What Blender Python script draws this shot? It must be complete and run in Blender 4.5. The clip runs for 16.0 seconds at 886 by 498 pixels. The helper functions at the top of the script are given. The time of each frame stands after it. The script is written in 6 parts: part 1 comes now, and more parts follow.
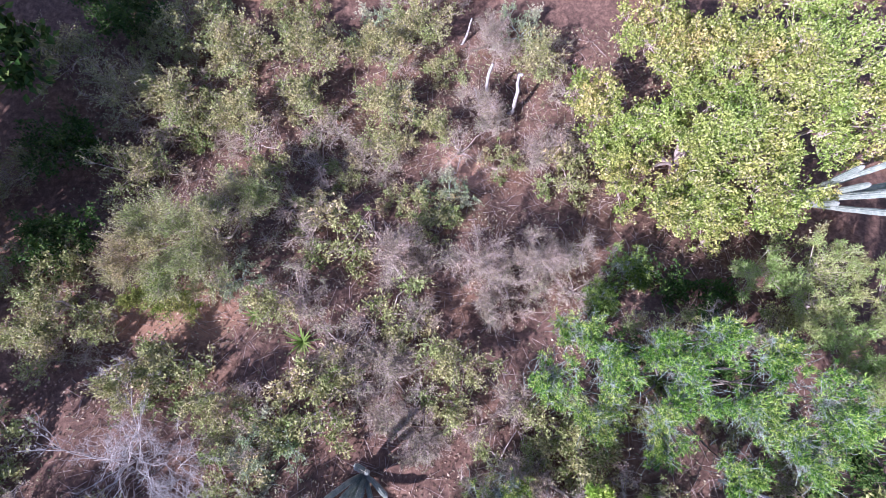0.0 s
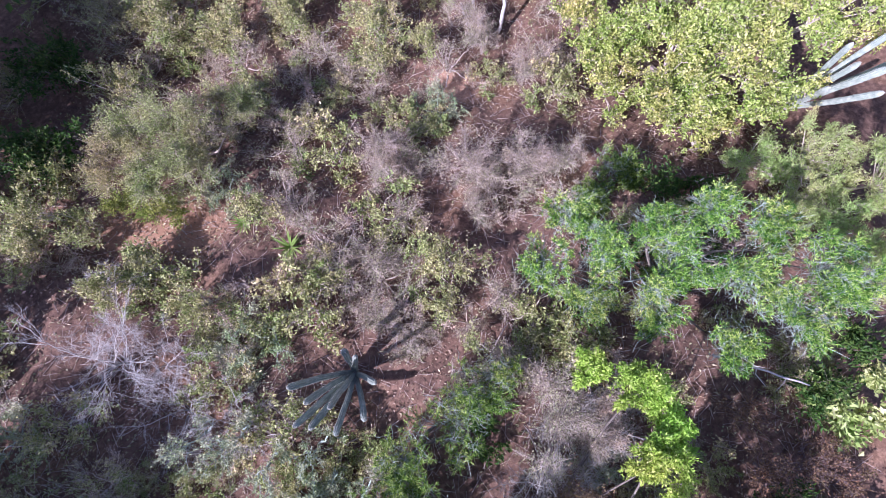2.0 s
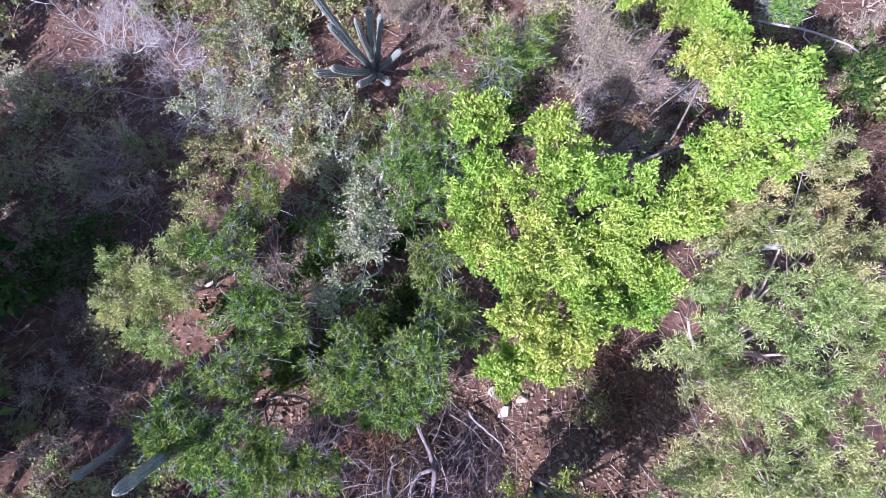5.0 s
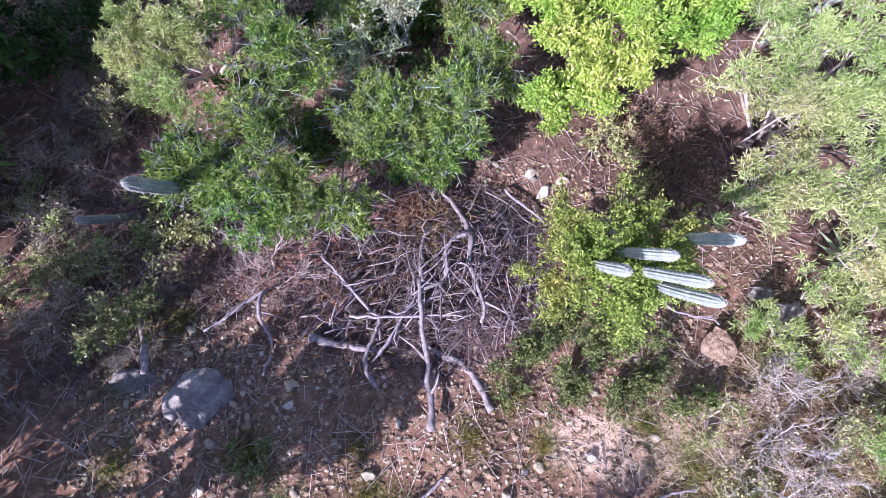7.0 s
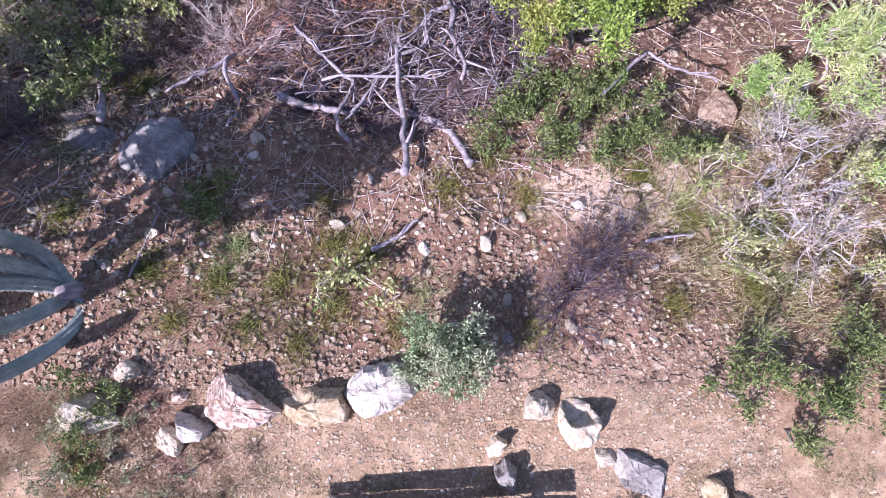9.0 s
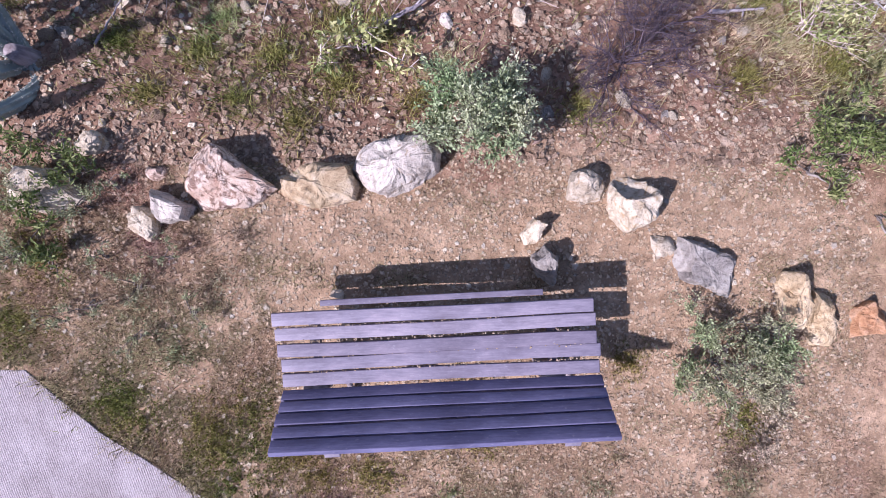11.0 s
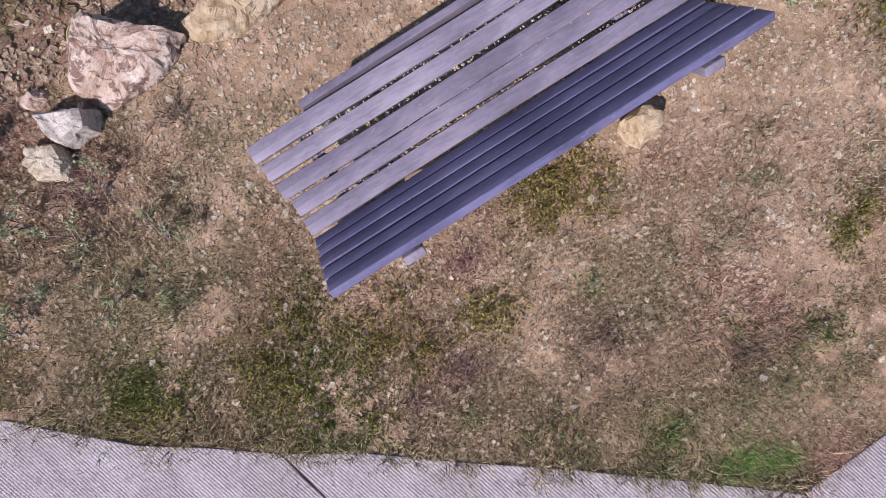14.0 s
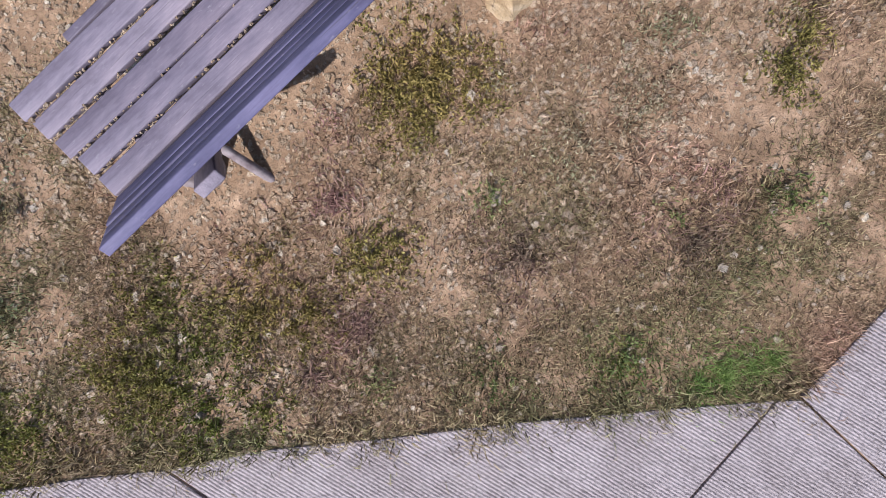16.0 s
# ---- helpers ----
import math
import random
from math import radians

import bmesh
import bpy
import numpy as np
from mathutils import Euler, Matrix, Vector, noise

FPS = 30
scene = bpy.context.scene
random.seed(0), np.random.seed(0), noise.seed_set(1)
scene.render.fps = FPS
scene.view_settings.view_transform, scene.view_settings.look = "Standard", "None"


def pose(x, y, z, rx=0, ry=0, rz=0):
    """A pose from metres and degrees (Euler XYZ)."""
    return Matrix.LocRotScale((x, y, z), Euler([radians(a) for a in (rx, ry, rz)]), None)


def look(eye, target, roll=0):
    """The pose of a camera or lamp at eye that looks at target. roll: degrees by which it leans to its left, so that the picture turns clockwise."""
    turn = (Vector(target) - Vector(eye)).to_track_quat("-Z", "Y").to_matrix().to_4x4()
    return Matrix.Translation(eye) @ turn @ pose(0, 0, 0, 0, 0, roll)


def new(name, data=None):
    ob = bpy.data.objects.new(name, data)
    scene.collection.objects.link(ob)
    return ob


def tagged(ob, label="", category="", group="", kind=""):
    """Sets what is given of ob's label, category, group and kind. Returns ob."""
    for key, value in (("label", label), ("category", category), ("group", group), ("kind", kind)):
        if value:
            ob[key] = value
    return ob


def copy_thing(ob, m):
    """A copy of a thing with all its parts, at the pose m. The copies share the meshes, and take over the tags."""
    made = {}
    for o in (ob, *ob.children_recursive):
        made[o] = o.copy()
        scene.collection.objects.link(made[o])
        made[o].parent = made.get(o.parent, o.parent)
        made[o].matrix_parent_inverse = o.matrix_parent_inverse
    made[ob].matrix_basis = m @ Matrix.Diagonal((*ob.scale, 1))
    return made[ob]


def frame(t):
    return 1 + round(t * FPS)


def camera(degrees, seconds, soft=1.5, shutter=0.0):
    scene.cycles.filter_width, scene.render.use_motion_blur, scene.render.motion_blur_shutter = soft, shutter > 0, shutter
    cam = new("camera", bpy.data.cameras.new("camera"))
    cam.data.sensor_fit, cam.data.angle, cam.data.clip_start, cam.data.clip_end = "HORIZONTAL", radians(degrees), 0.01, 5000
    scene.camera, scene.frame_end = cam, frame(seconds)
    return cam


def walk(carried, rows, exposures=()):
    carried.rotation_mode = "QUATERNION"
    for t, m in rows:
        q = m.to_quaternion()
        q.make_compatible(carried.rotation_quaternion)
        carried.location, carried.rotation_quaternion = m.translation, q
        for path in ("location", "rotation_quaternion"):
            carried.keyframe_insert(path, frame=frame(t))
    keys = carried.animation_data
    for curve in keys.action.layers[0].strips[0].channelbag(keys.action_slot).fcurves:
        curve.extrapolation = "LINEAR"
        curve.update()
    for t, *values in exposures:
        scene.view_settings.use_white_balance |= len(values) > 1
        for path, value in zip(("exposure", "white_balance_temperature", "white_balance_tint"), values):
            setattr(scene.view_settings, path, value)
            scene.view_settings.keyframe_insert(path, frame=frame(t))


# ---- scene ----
EXPOSURES = [(0.0, 0.84, 5450, 31), (1.5, 0.84, 5450, 31), (3.0, 0.87, 5400, 35), (5.0, 0.85, 5400, 33), (7.0, 0.89, 5450, 32), (8.0, 0.98, 5450, 32), (10.8, 0.55, 5550, 31), (12.5, 0.21, 5750, 28), (14.5, 0.18, 5850, 21), (16.0, 0.18, 5900, 17)]
cam = camera(77.0, 16.0, soft=0.5, shutter=0.0)
walk(cam, [
    (0.0, pose(1.840, 14.228, 5.592, -1.82, -0.00, -1.31)),
    (0.5, pose(2.038, 14.336, 5.560, -1.88, 0.04, -2.27)),
    (1.0, pose(2.031, 14.085, 5.561, -1.87, 0.05, -2.34)),
    (1.5, pose(2.111, 13.422, 5.530, -1.59, 0.12, -2.25)),
    (2.0, pose(2.031, 12.236, 5.521, -1.07, 0.20, -2.50)),
    (2.5, pose(1.911, 10.697, 5.547, -0.63, 0.19, -2.22)),
    (3.0, pose(1.621, 9.533, 5.536, -0.31, -0.10, -1.98)),
    (3.2, pose(1.446, 9.187, 5.516, -0.18, -0.25, -1.82)),
    (5.3, pose(1.371, 6.922, 5.097, -1.21, -0.34, -0.83)),
    (5.5, pose(1.357, 6.657, 5.076, -1.19, -0.38, -0.82)),
    (6.0, pose(1.286, 5.701, 5.041, -1.07, -0.21, -0.81)),
    (6.5, pose(1.157, 4.777, 4.872, -0.87, -0.02, -0.85)),
    (7.0, pose(0.944, 4.404, 4.630, -0.97, -0.21, -0.83)),
    (7.5, pose(1.023, 3.948, 4.527, -0.79, -0.12, -0.67)),
    (8.0, pose(1.219, 3.193, 4.414, -0.47, 0.30, -0.73)),
    (8.5, pose(1.258, 2.475, 4.324, -0.06, 0.43, -0.62)),
    (8.7, pose(1.231, 2.242, 4.312, 0.11, 0.43, -0.56)),
    (10.8, pose(1.053, 0.699, 3.687, -2.54, 0.15, -0.13)),
    (11.0, pose(0.979, 0.498, 3.607, -2.39, 0.10, -0.00)),
    (11.5, pose(0.786, 0.031, 3.441, -1.86, -0.06, 0.11)),
    (12.0, pose(0.709, -0.351, 3.338, -1.19, -0.27, 0.25)),
    (12.5, pose(0.660, -0.651, 3.070, -0.70, -0.35, -0.58)),
    (13.0, pose(0.584, -0.742, 2.926, -0.48, -0.60, -6.97)),
    (13.5, pose(0.513, -0.755, 2.813, -0.34, -0.81, -17.36)),
    (14.0, pose(0.476, -0.721, 2.712, -0.37, -0.53, -29.48)),
    (14.5, pose(0.661, -0.860, 2.633, -0.52, 0.05, -33.03)),
    (15.0, pose(0.838, -1.023, 2.442, -0.42, 0.43, -35.10)),
    (15.5, pose(0.864, -1.091, 2.288, -0.45, 0.57, -39.04)),
    (16.0, pose(0.791, -1.274, 2.244, -0.74, 0.91, -40.78)),
], EXPOSURES)

# ---------------------------------------------------------------- sky and sun
scene.world = bpy.data.worlds.new("sky")
scene.world.use_nodes = True
wn = scene.world.node_tree
sky = wn.nodes.new("ShaderNodeTexSky")
sky.sky_type = "NISHITA"
sky.sun_disc = False
sky.sun_elevation = radians(48)
sky.sun_rotation = radians(239)
wn.links.new(sky.outputs[0], wn.nodes["Background"].inputs[0])
wn.nodes["Background"].inputs[1].default_value = 0.092
sun = new("sun", bpy.data.lights.new("sun", "SUN"))
sun.data.energy = 4.7
sun.data.angle = radians(0.55)
sun.data.color = (1.0, 0.96, 0.9)
sun.matrix_world = look((0, 0, 0), (0.765, 0.46, -1.0))

# ---------------------------------------------------------------- materials


def nodes(name, rough=0.8, spec=0.3):
    m = bpy.data.materials.new(name)
    m.use_nodes = True
    nt = m.node_tree
    b = nt.nodes["Principled BSDF"]
    b.inputs["Roughness"].default_value = rough
    b.inputs["Specular IOR Level"].default_value = spec
    return m, nt, b


def ramp(nt, src, stops):
    r = nt.nodes.new("ShaderNodeValToRGB")
    el = r.color_ramp.elements
    while len(el) < len(stops):
        el.new(0.5)
    for e, (p, c) in zip(el, stops):
        e.position, e.color = p, (*c, 1)
    nt.links.new(src, r.inputs[0])
    return r.outputs[0]


def tex(nt, kind, scale, detail=4.0, coord="Object", rough=0.55, stretch=None):
    tc = nt.nodes.new("ShaderNodeTexCoord")
    n = nt.nodes.new(kind)
    n.inputs["Scale"].default_value = scale
    if "Detail" in n.inputs:
        n.inputs["Detail"].default_value = detail
    if "Roughness" in n.inputs:
        n.inputs["Roughness"].default_value = rough
    if stretch:
        mp = nt.nodes.new("ShaderNodeMapping")
        mp.inputs["Scale"].default_value = stretch[0]
        mp.inputs["Rotation"].default_value = (0, 0, radians(stretch[1]))
        nt.links.new(tc.outputs[coord], mp.inputs[0])
        nt.links.new(mp.outputs[0], n.inputs["Vector"])
    else:
        nt.links.new(tc.outputs[coord], n.inputs["Vector"])
    return n


def mix(nt, fac, a, b, mode="MIX"):
    n = nt.nodes.new("ShaderNodeMix")
    n.data_type, n.blend_type = "RGBA", mode
    for sock, v in ((n.inputs[0], fac), (n.inputs[6], a), (n.inputs[7], b)):
        if isinstance(v, (int, float)):
            sock.default_value = v
        elif isinstance(v, tuple):
            sock.default_value = (*v, 1)
        else:
            nt.links.new(v, sock)
    return n.outputs[2]


def bump(nt, b, src, strength, dist):
    n = nt.nodes.new("ShaderNodeBump")
    n.inputs["Strength"].default_value = strength
    n.inputs["Distance"].default_value = dist
    nt.links.new(src, n.inputs["Height"])
    nt.links.new(n.outputs[0], b.inputs["Normal"])


def leaf_mat(name, stops, through_light=0.35, rough=0.55):
    """Leaves: colour differs leaf by leaf and in slow drifts, light passes through them."""
    m, nt, b = nodes(name, rough, 0.25)
    g = nt.nodes.new("ShaderNodeNewGeometry")
    c = ramp(nt, g.outputs["Random Per Island"], stops)
    n = tex(nt, "ShaderNodeTexNoise", 2.2, 3)
    c = mix(nt, ramp(nt, n.outputs["Fac"], [(0.32, (0, 0, 0)), (0.68, (1, 1, 1))]), mix(nt, 1.0, c, (0.62, 0.72, 0.5), "MULTIPLY"), mix(nt, 1.0, c, (1.25, 1.16, 1.08), "MULTIPLY"))
    drift = tex(nt, "ShaderNodeTexNoise", 0.75, 2)
    c = mix(nt, ramp(nt, drift.outputs["Fac"], [(0.36, (0, 0, 0)), (0.64, (1, 1, 1))]), mix(nt, 1.0, c, (0.86, 1.04, 0.8), "MULTIPLY"), mix(nt, 1.0, c, (1.14, 1.0, 1.04), "MULTIPLY"))
    nt.links.new(c, b.inputs["Base Color"])
    t = nt.nodes.new("ShaderNodeBsdfTranslucent")
    nt.links.new(c, t.inputs["Color"])
    s = nt.nodes.new("ShaderNodeMixShader")
    s.inputs[0].default_value = through_light
    nt.links.new(b.outputs[0], s.inputs[1])
    nt.links.new(t.outputs[0], s.inputs[2])
    nt.links.new(s.outputs[0], nt.nodes["Material Output"].inputs[0])
    return m


def bark_mat(name, a, b_, scale=30):
    m, nt, b = nodes(name, 0.9, 0.2)
    n = tex(nt, "ShaderNodeTexNoise", scale, 5, stretch=((1, 1, 0.25), 0))
    g = nt.nodes.new("ShaderNodeNewGeometry")
    c = ramp(nt, n.outputs["Fac"], [(0.3, a), (0.7, b_)])
    c = mix(nt, g.outputs["Random Per Island"], c, mix(nt, 1.0, c, (0.62, 0.6, 0.6), "MULTIPLY"))
    nt.links.new(c, b.inputs["Base Color"])
    bump(nt, b, n.outputs["Fac"], 0.5, 0.01)
    return m


def soil_mat():
    m, nt, b = nodes("soil", 0.95, 0.15)
    big = tex(nt, "ShaderNodeTexNoise", 0.9, 4)
    mid = tex(nt, "ShaderNodeTexNoise", 9, 9, rough=0.68)
    cell = tex(nt, "ShaderNodeTexVoronoi", 62)
    cell2 = tex(nt, "ShaderNodeTexVoronoi", 24)
    red = ramp(nt, mid.outputs["Fac"], [(0.25, (0.045, 0.03, 0.028)), (0.5, (0.11, 0.07, 0.058)), (0.75, (0.23, 0.15, 0.12))])
    tan = ramp(nt, mid.outputs["Fac"], [(0.25, (0.115, 0.078, 0.05)), (0.5, (0.225, 0.16, 0.106)), (0.75, (0.4, 0.3, 0.212))])
    sep = nt.nodes.new("ShaderNodeSeparateXYZ")
    tc = nt.nodes.new("ShaderNodeTexCoord")
    nt.links.new(tc.outputs["Object"], sep.inputs[0])
    mr = nt.nodes.new("ShaderNodeMapRange")
    mr.inputs["From Min"].default_value, mr.inputs["From Max"].default_value = 2.4, 4.2
    add = nt.nodes.new("ShaderNodeMath")
    add.operation = "MULTIPLY_ADD"
    nt.links.new(big.outputs["Fac"], add.inputs[0])
    add.inputs[1].default_value = 3.0
    add.inputs[2].default_value = -1.5
    sm = nt.nodes.new("ShaderNodeMath")
    nt.links.new(add.outputs[0], sm.inputs[0])
    nt.links.new(sep.outputs["Y"], sm.inputs[1])
    nt.links.new(sm.outputs[0], mr.inputs["Value"])
    patch = tex(nt, "ShaderNodeTexNoise", 0.62, 3)
    pale = ramp(nt, patch.outputs["Fac"], [(0.52, (0, 0, 0)), (0.62, (0.75, 0.75, 0.75))])
    rust = ramp(nt, mid.outputs["Fac"], [(0.25, (0.065, 0.038, 0.027)), (0.5, (0.165, 0.1, 0.07)), (0.75, (0.32, 0.215, 0.16))])
    up = nt.nodes.new("ShaderNodeMapRange")
    up.inputs["From Min"].default_value, up.inputs["From Max"].default_value = 0.65, 1.25
    nt.links.new(sm.outputs[0], up.inputs["Value"])
    c = mix(nt, mr.outputs[0], mix(nt, up.outputs[0], tan, rust), mix(nt, pale, red, rust))
    # a pale bank below the terrace and bare red earth on the lower slope
    for centre, scale, colour, most in (((2.95, 2.42, 0.0), (0.5, 1.7, 0.0), (0.46, 0.36, 0.28), 0.8), ((-3.5, 12.75, 0.0), (0.36, 1.0, 0.0), (0.33, 0.2, 0.14), 0.55), ((2.4, 15.6, 0.0), (0.9, 1.2, 0.0), (0.38, 0.24, 0.18), 0.7)):
        off = nt.nodes.new("ShaderNodeVectorMath")
        off.operation = "SUBTRACT"
        nt.links.new(tc.outputs["Object"], off.inputs[0])
        off.inputs[1].default_value = centre
        sq = nt.nodes.new("ShaderNodeVectorMath")
        sq.operation = "MULTIPLY"
        nt.links.new(off.outputs[0], sq.inputs[0])
        sq.inputs[1].default_value = scale
        ln = nt.nodes.new("ShaderNodeVectorMath")
        ln.operation = "LENGTH"
        nt.links.new(sq.outputs[0], ln.inputs[0])
        rag = nt.nodes.new("ShaderNodeMath")
        rag.operation = "MULTIPLY_ADD"
        nt.links.new(mid.outputs["Fac"], rag.inputs[0])
        rag.inputs[1].default_value = 0.8
        nt.links.new(ln.outputs["Value"], rag.inputs[2])
        c = mix(nt, ramp(nt, rag.outputs[0], [(0.85, (most, most, most)), (1.0, (0, 0, 0))]), c, colour)
    grit = ramp(nt, cell.outputs["Color"], [(0.0, (0.45, 0.4, 0.36)), (0.45, (0.95, 0.92, 0.88)), (1.0, (1.6, 1.48, 1.34))])
    c = mix(nt, 0.75, c, grit, "MULTIPLY")
    grit2 = ramp(nt, cell2.outputs["Color"], [(0.0, (0.75, 0.7, 0.68)), (1.0, (1.2, 1.18, 1.16))])
    c = mix(nt, 0.6, c, grit2, "MULTIPLY")
    nt.links.new(c, b.inputs["Base Color"])
    crumb = tex(nt, "ShaderNodeTexNoise", 55, 6, rough=0.7)
    lumps = mix(nt, 0.5, crumb.outputs["Fac"], ramp(nt, cell.outputs["Distance"], [(0.0, (1, 1, 1)), (0.7, (0, 0, 0))]))
    bump(nt, b, mix(nt, 0.6, mid.outputs["Fac"], lumps), 1.0, 0.028)
    return m


def stone_mat(name, a, b_, c_, scale=5.0, stain=(0.3, 0.2, 0.13), spread=0.6, streak=None):
    """Stone: three tones, ragged stains of a fourth, dark pits, and a tint of its own for every piece."""
    m, nt, b = nodes(name, 0.92, 0.15)
    n = tex(nt, "ShaderNodeTexNoise", scale, 7, rough=0.68, stretch=streak)
    n.inputs["Distortion"].default_value = 0.9
    f = tex(nt, "ShaderNodeTexNoise", scale * 6, 9, rough=0.75)
    blot = tex(nt, "ShaderNodeTexNoise", scale * 1.7, 6, rough=0.7, stretch=((1, 1, 1.3), 40))
    blot.inputs["Distortion"].default_value = 1.4
    o = nt.nodes.new("ShaderNodeObjectInfo")
    c = ramp(nt, n.outputs["Fac"], [(0.33, a), (0.48, b_), (0.64, c_)])
    c = mix(nt, ramp(nt, blot.outputs["Fac"], [(spread, (0, 0, 0)), (spread + 0.07, (0.8, 0.8, 0.8))]), c, stain)
    c = mix(nt, 0.75, c, ramp(nt, f.outputs["Fac"], [(0.34, (0.36, 0.33, 0.3)), (0.45, (0.95, 0.94, 0.92)), (0.7, (1.12, 1.12, 1.12))]), "MULTIPLY")
    g = nt.nodes.new("ShaderNodeNewGeometry")
    rnd = nt.nodes.new("ShaderNodeMath")
    rnd.operation = "MULTIPLY_ADD"
    nt.links.new(o.outputs["Random"], rnd.inputs[0])
    rnd.inputs[1].default_value = 0.5
    nt.links.new(g.outputs["Random Per Island"], rnd.inputs[2])
    tint = ramp(nt, rnd.outputs[0], [(0.0, (0.5, 0.44, 0.4)), (0.45, (0.95, 0.9, 0.86)), (1.0, (1.35, 1.27, 1.16))])
    c = mix(nt, 0.8, c, tint, "MULTIPLY")
    nt.links.new(c, b.inputs["Base Color"])
    bump(nt, b, mix(nt, 0.45, n.outputs["Fac"], f.outputs["Fac"]), 0.9, 0.035)
    return m


def wood_mat(name, k=(1, 1, 1)):
    """Weathered boards: long grain, fine dark checks along it, worn blotches and pale flecks."""
    m, nt, b = nodes(name, 0.58, 0.3)
    o = nt.nodes.new("ShaderNodeObjectInfo")
    grain = tex(nt, "ShaderNodeTexNoise", 14, 7, stretch=((0.5, 6, 6), 0), rough=0.72)
    check = tex(nt, "ShaderNodeTexNoise", 9, 5, stretch=((0.22, 17, 17), 0))
    blot = tex(nt, "ShaderNodeTexNoise", 4, 6, rough=0.72, stretch=((0.6, 1.5, 1), 0))
    speck = tex(nt, "ShaderNodeTexNoise", 55, 5, rough=0.7, stretch=((0.5, 1.4, 1), 0))
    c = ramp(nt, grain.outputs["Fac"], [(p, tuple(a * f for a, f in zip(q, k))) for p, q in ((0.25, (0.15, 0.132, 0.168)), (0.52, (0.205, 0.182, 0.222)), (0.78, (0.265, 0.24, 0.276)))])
    c = mix(nt, 0.9, c, ramp(nt, blot.outputs["Fac"], [(0.28, (0.5, 0.46, 0.48)), (0.5, (1, 1, 1)), (0.72, (1.55, 1.5, 1.4))]), "MULTIPLY")
    c = mix(nt, 0.95, c, ramp(nt, o.outputs["Random"], [(0, (0.78, 0.74, 0.76)), (0.5, (1.0, 0.98, 1.0)), (1, (1.22, 1.18, 1.14))]), "MULTIPLY")
    c = mix(nt, ramp(nt, check.outputs["Fac"], [(0.3, (0.7, 0.7, 0.7)), (0.36, (0, 0, 0))]), c, (0.07, 0.06, 0.07))
    c = mix(nt, ramp(nt, speck.outputs["Fac"], [(0.6, (0, 0, 0)), (0.72, (0.4, 0.4, 0.4))]), c, (0.44, 0.41, 0.42))
    nt.links.new(c, b.inputs["Base Color"])
    bump(nt, b, mix(nt, 0.5, grain.outputs["Fac"], check.outputs["Fac"]), 0.5, 0.004)
    return m


def concrete_mat():
    """Raked concrete: uneven dark grooves that fade in and out, grit, blotches and dirt."""
    m, nt, b = nodes("brushed_concrete", 0.92, 0.2)
    w = tex(nt, "ShaderNodeTexWave", 22, 6, stretch=((1, 1, 1), 0))
    w.inputs["Distortion"].default_value = 3.6
    w.inputs["Detail Scale"].default_value = 5.0
    w.inputs["Detail Roughness"].default_value = 0.75
    n = tex(nt, "ShaderNodeTexNoise", 3.0, 7, rough=0.62)
    f = tex(nt, "ShaderNodeTexNoise", 95, 5, rough=0.7)
    fade = tex(nt, "ShaderNodeTexNoise", 16, 6, stretch=((1, 0.3, 1), 0), rough=0.7)
    c = ramp(nt, n.outputs["Fac"], [(0.3, (0.37, 0.315, 0.3)), (0.5, (0.45, 0.39, 0.38)), (0.7, (0.53, 0.465, 0.455))])
    groove = ramp(nt, w.outputs["Fac"], [(0.03, (0.22, 0.21, 0.21)), (0.22, (0.86, 0.86, 0.86)), (0.95, (1.06, 1.05, 1.05))])
    c = mix(nt, ramp(nt, fade.outputs["Fac"], [(0.3, (0.25, 0.25, 0.25)), (0.6, (0.95, 0.95, 0.95))]), c, mix(nt, 1.0, c, groove, "MULTIPLY"))
    c = mix(nt, 0.8, c, ramp(nt, f.outputs["Fac"], [(0.34, (0.42, 0.4, 0.39)), (0.5, (1.0, 1.0, 1.0)), (0.68, (1.3, 1.28, 1.26))]), "MULTIPLY")
    nt.links.new(c, b.inputs["Base Color"])
    bump(nt, b, mix(nt, 0.35, w.outputs["Fac"], f.outputs["Fac"]), 0.7, 0.006)
    return m


SOIL = soil_mat()
WOOD = wood_mat("weathered_bench_wood")
# same boards, tinted dark and blue: the backrest's skylit shade is in the colour
SHADED_BACK_WOOD = wood_mat("sky_shaded_bench_wood", (0.58, 0.62, 0.86))
CONCRETE = concrete_mat()
PALE_STONE = stone_mat("pale_boulder", (0.3, 0.24, 0.17), (0.5, 0.44, 0.35), (0.64, 0.59, 0.5), 6, (0.36, 0.25, 0.14), 0.55)
WHITE_STONE = stone_mat("white_streaked_boulder", (0.25, 0.22, 0.2), (0.5, 0.46, 0.42), (0.64, 0.61, 0.57), 7, (0.34, 0.27, 0.2), 0.56, ((1.0, 0.35, 1), 20))
OCHRE_STONE = stone_mat("ochre_boulder", (0.27, 0.18, 0.1), (0.47, 0.37, 0.24), (0.58, 0.5, 0.38), 5, (0.15, 0.11, 0.085), 0.57)
GREY_STONE = stone_mat("grey_boulder", (0.15, 0.135, 0.125), (0.27, 0.25, 0.235), (0.4, 0.38, 0.355), 7, (0.2, 0.17, 0.13))
PINK_STONE = stone_mat("pink_boulder", (0.34, 0.22, 0.165), (0.52, 0.41, 0.34), (0.64, 0.56, 0.5), 7, (0.13, 0.065, 0.045), 0.5)
RUST_STONE = stone_mat("rusty_stone", (0.26, 0.12, 0.06), (0.44, 0.25, 0.14), (0.56, 0.38, 0.26), 8, (0.2, 0.1, 0.06))
GRAVEL = stone_mat("gravel", (0.3, 0.22, 0.145), (0.5, 0.39, 0.275), (0.7, 0.6, 0.47), 30, (0.34, 0.22, 0.15))
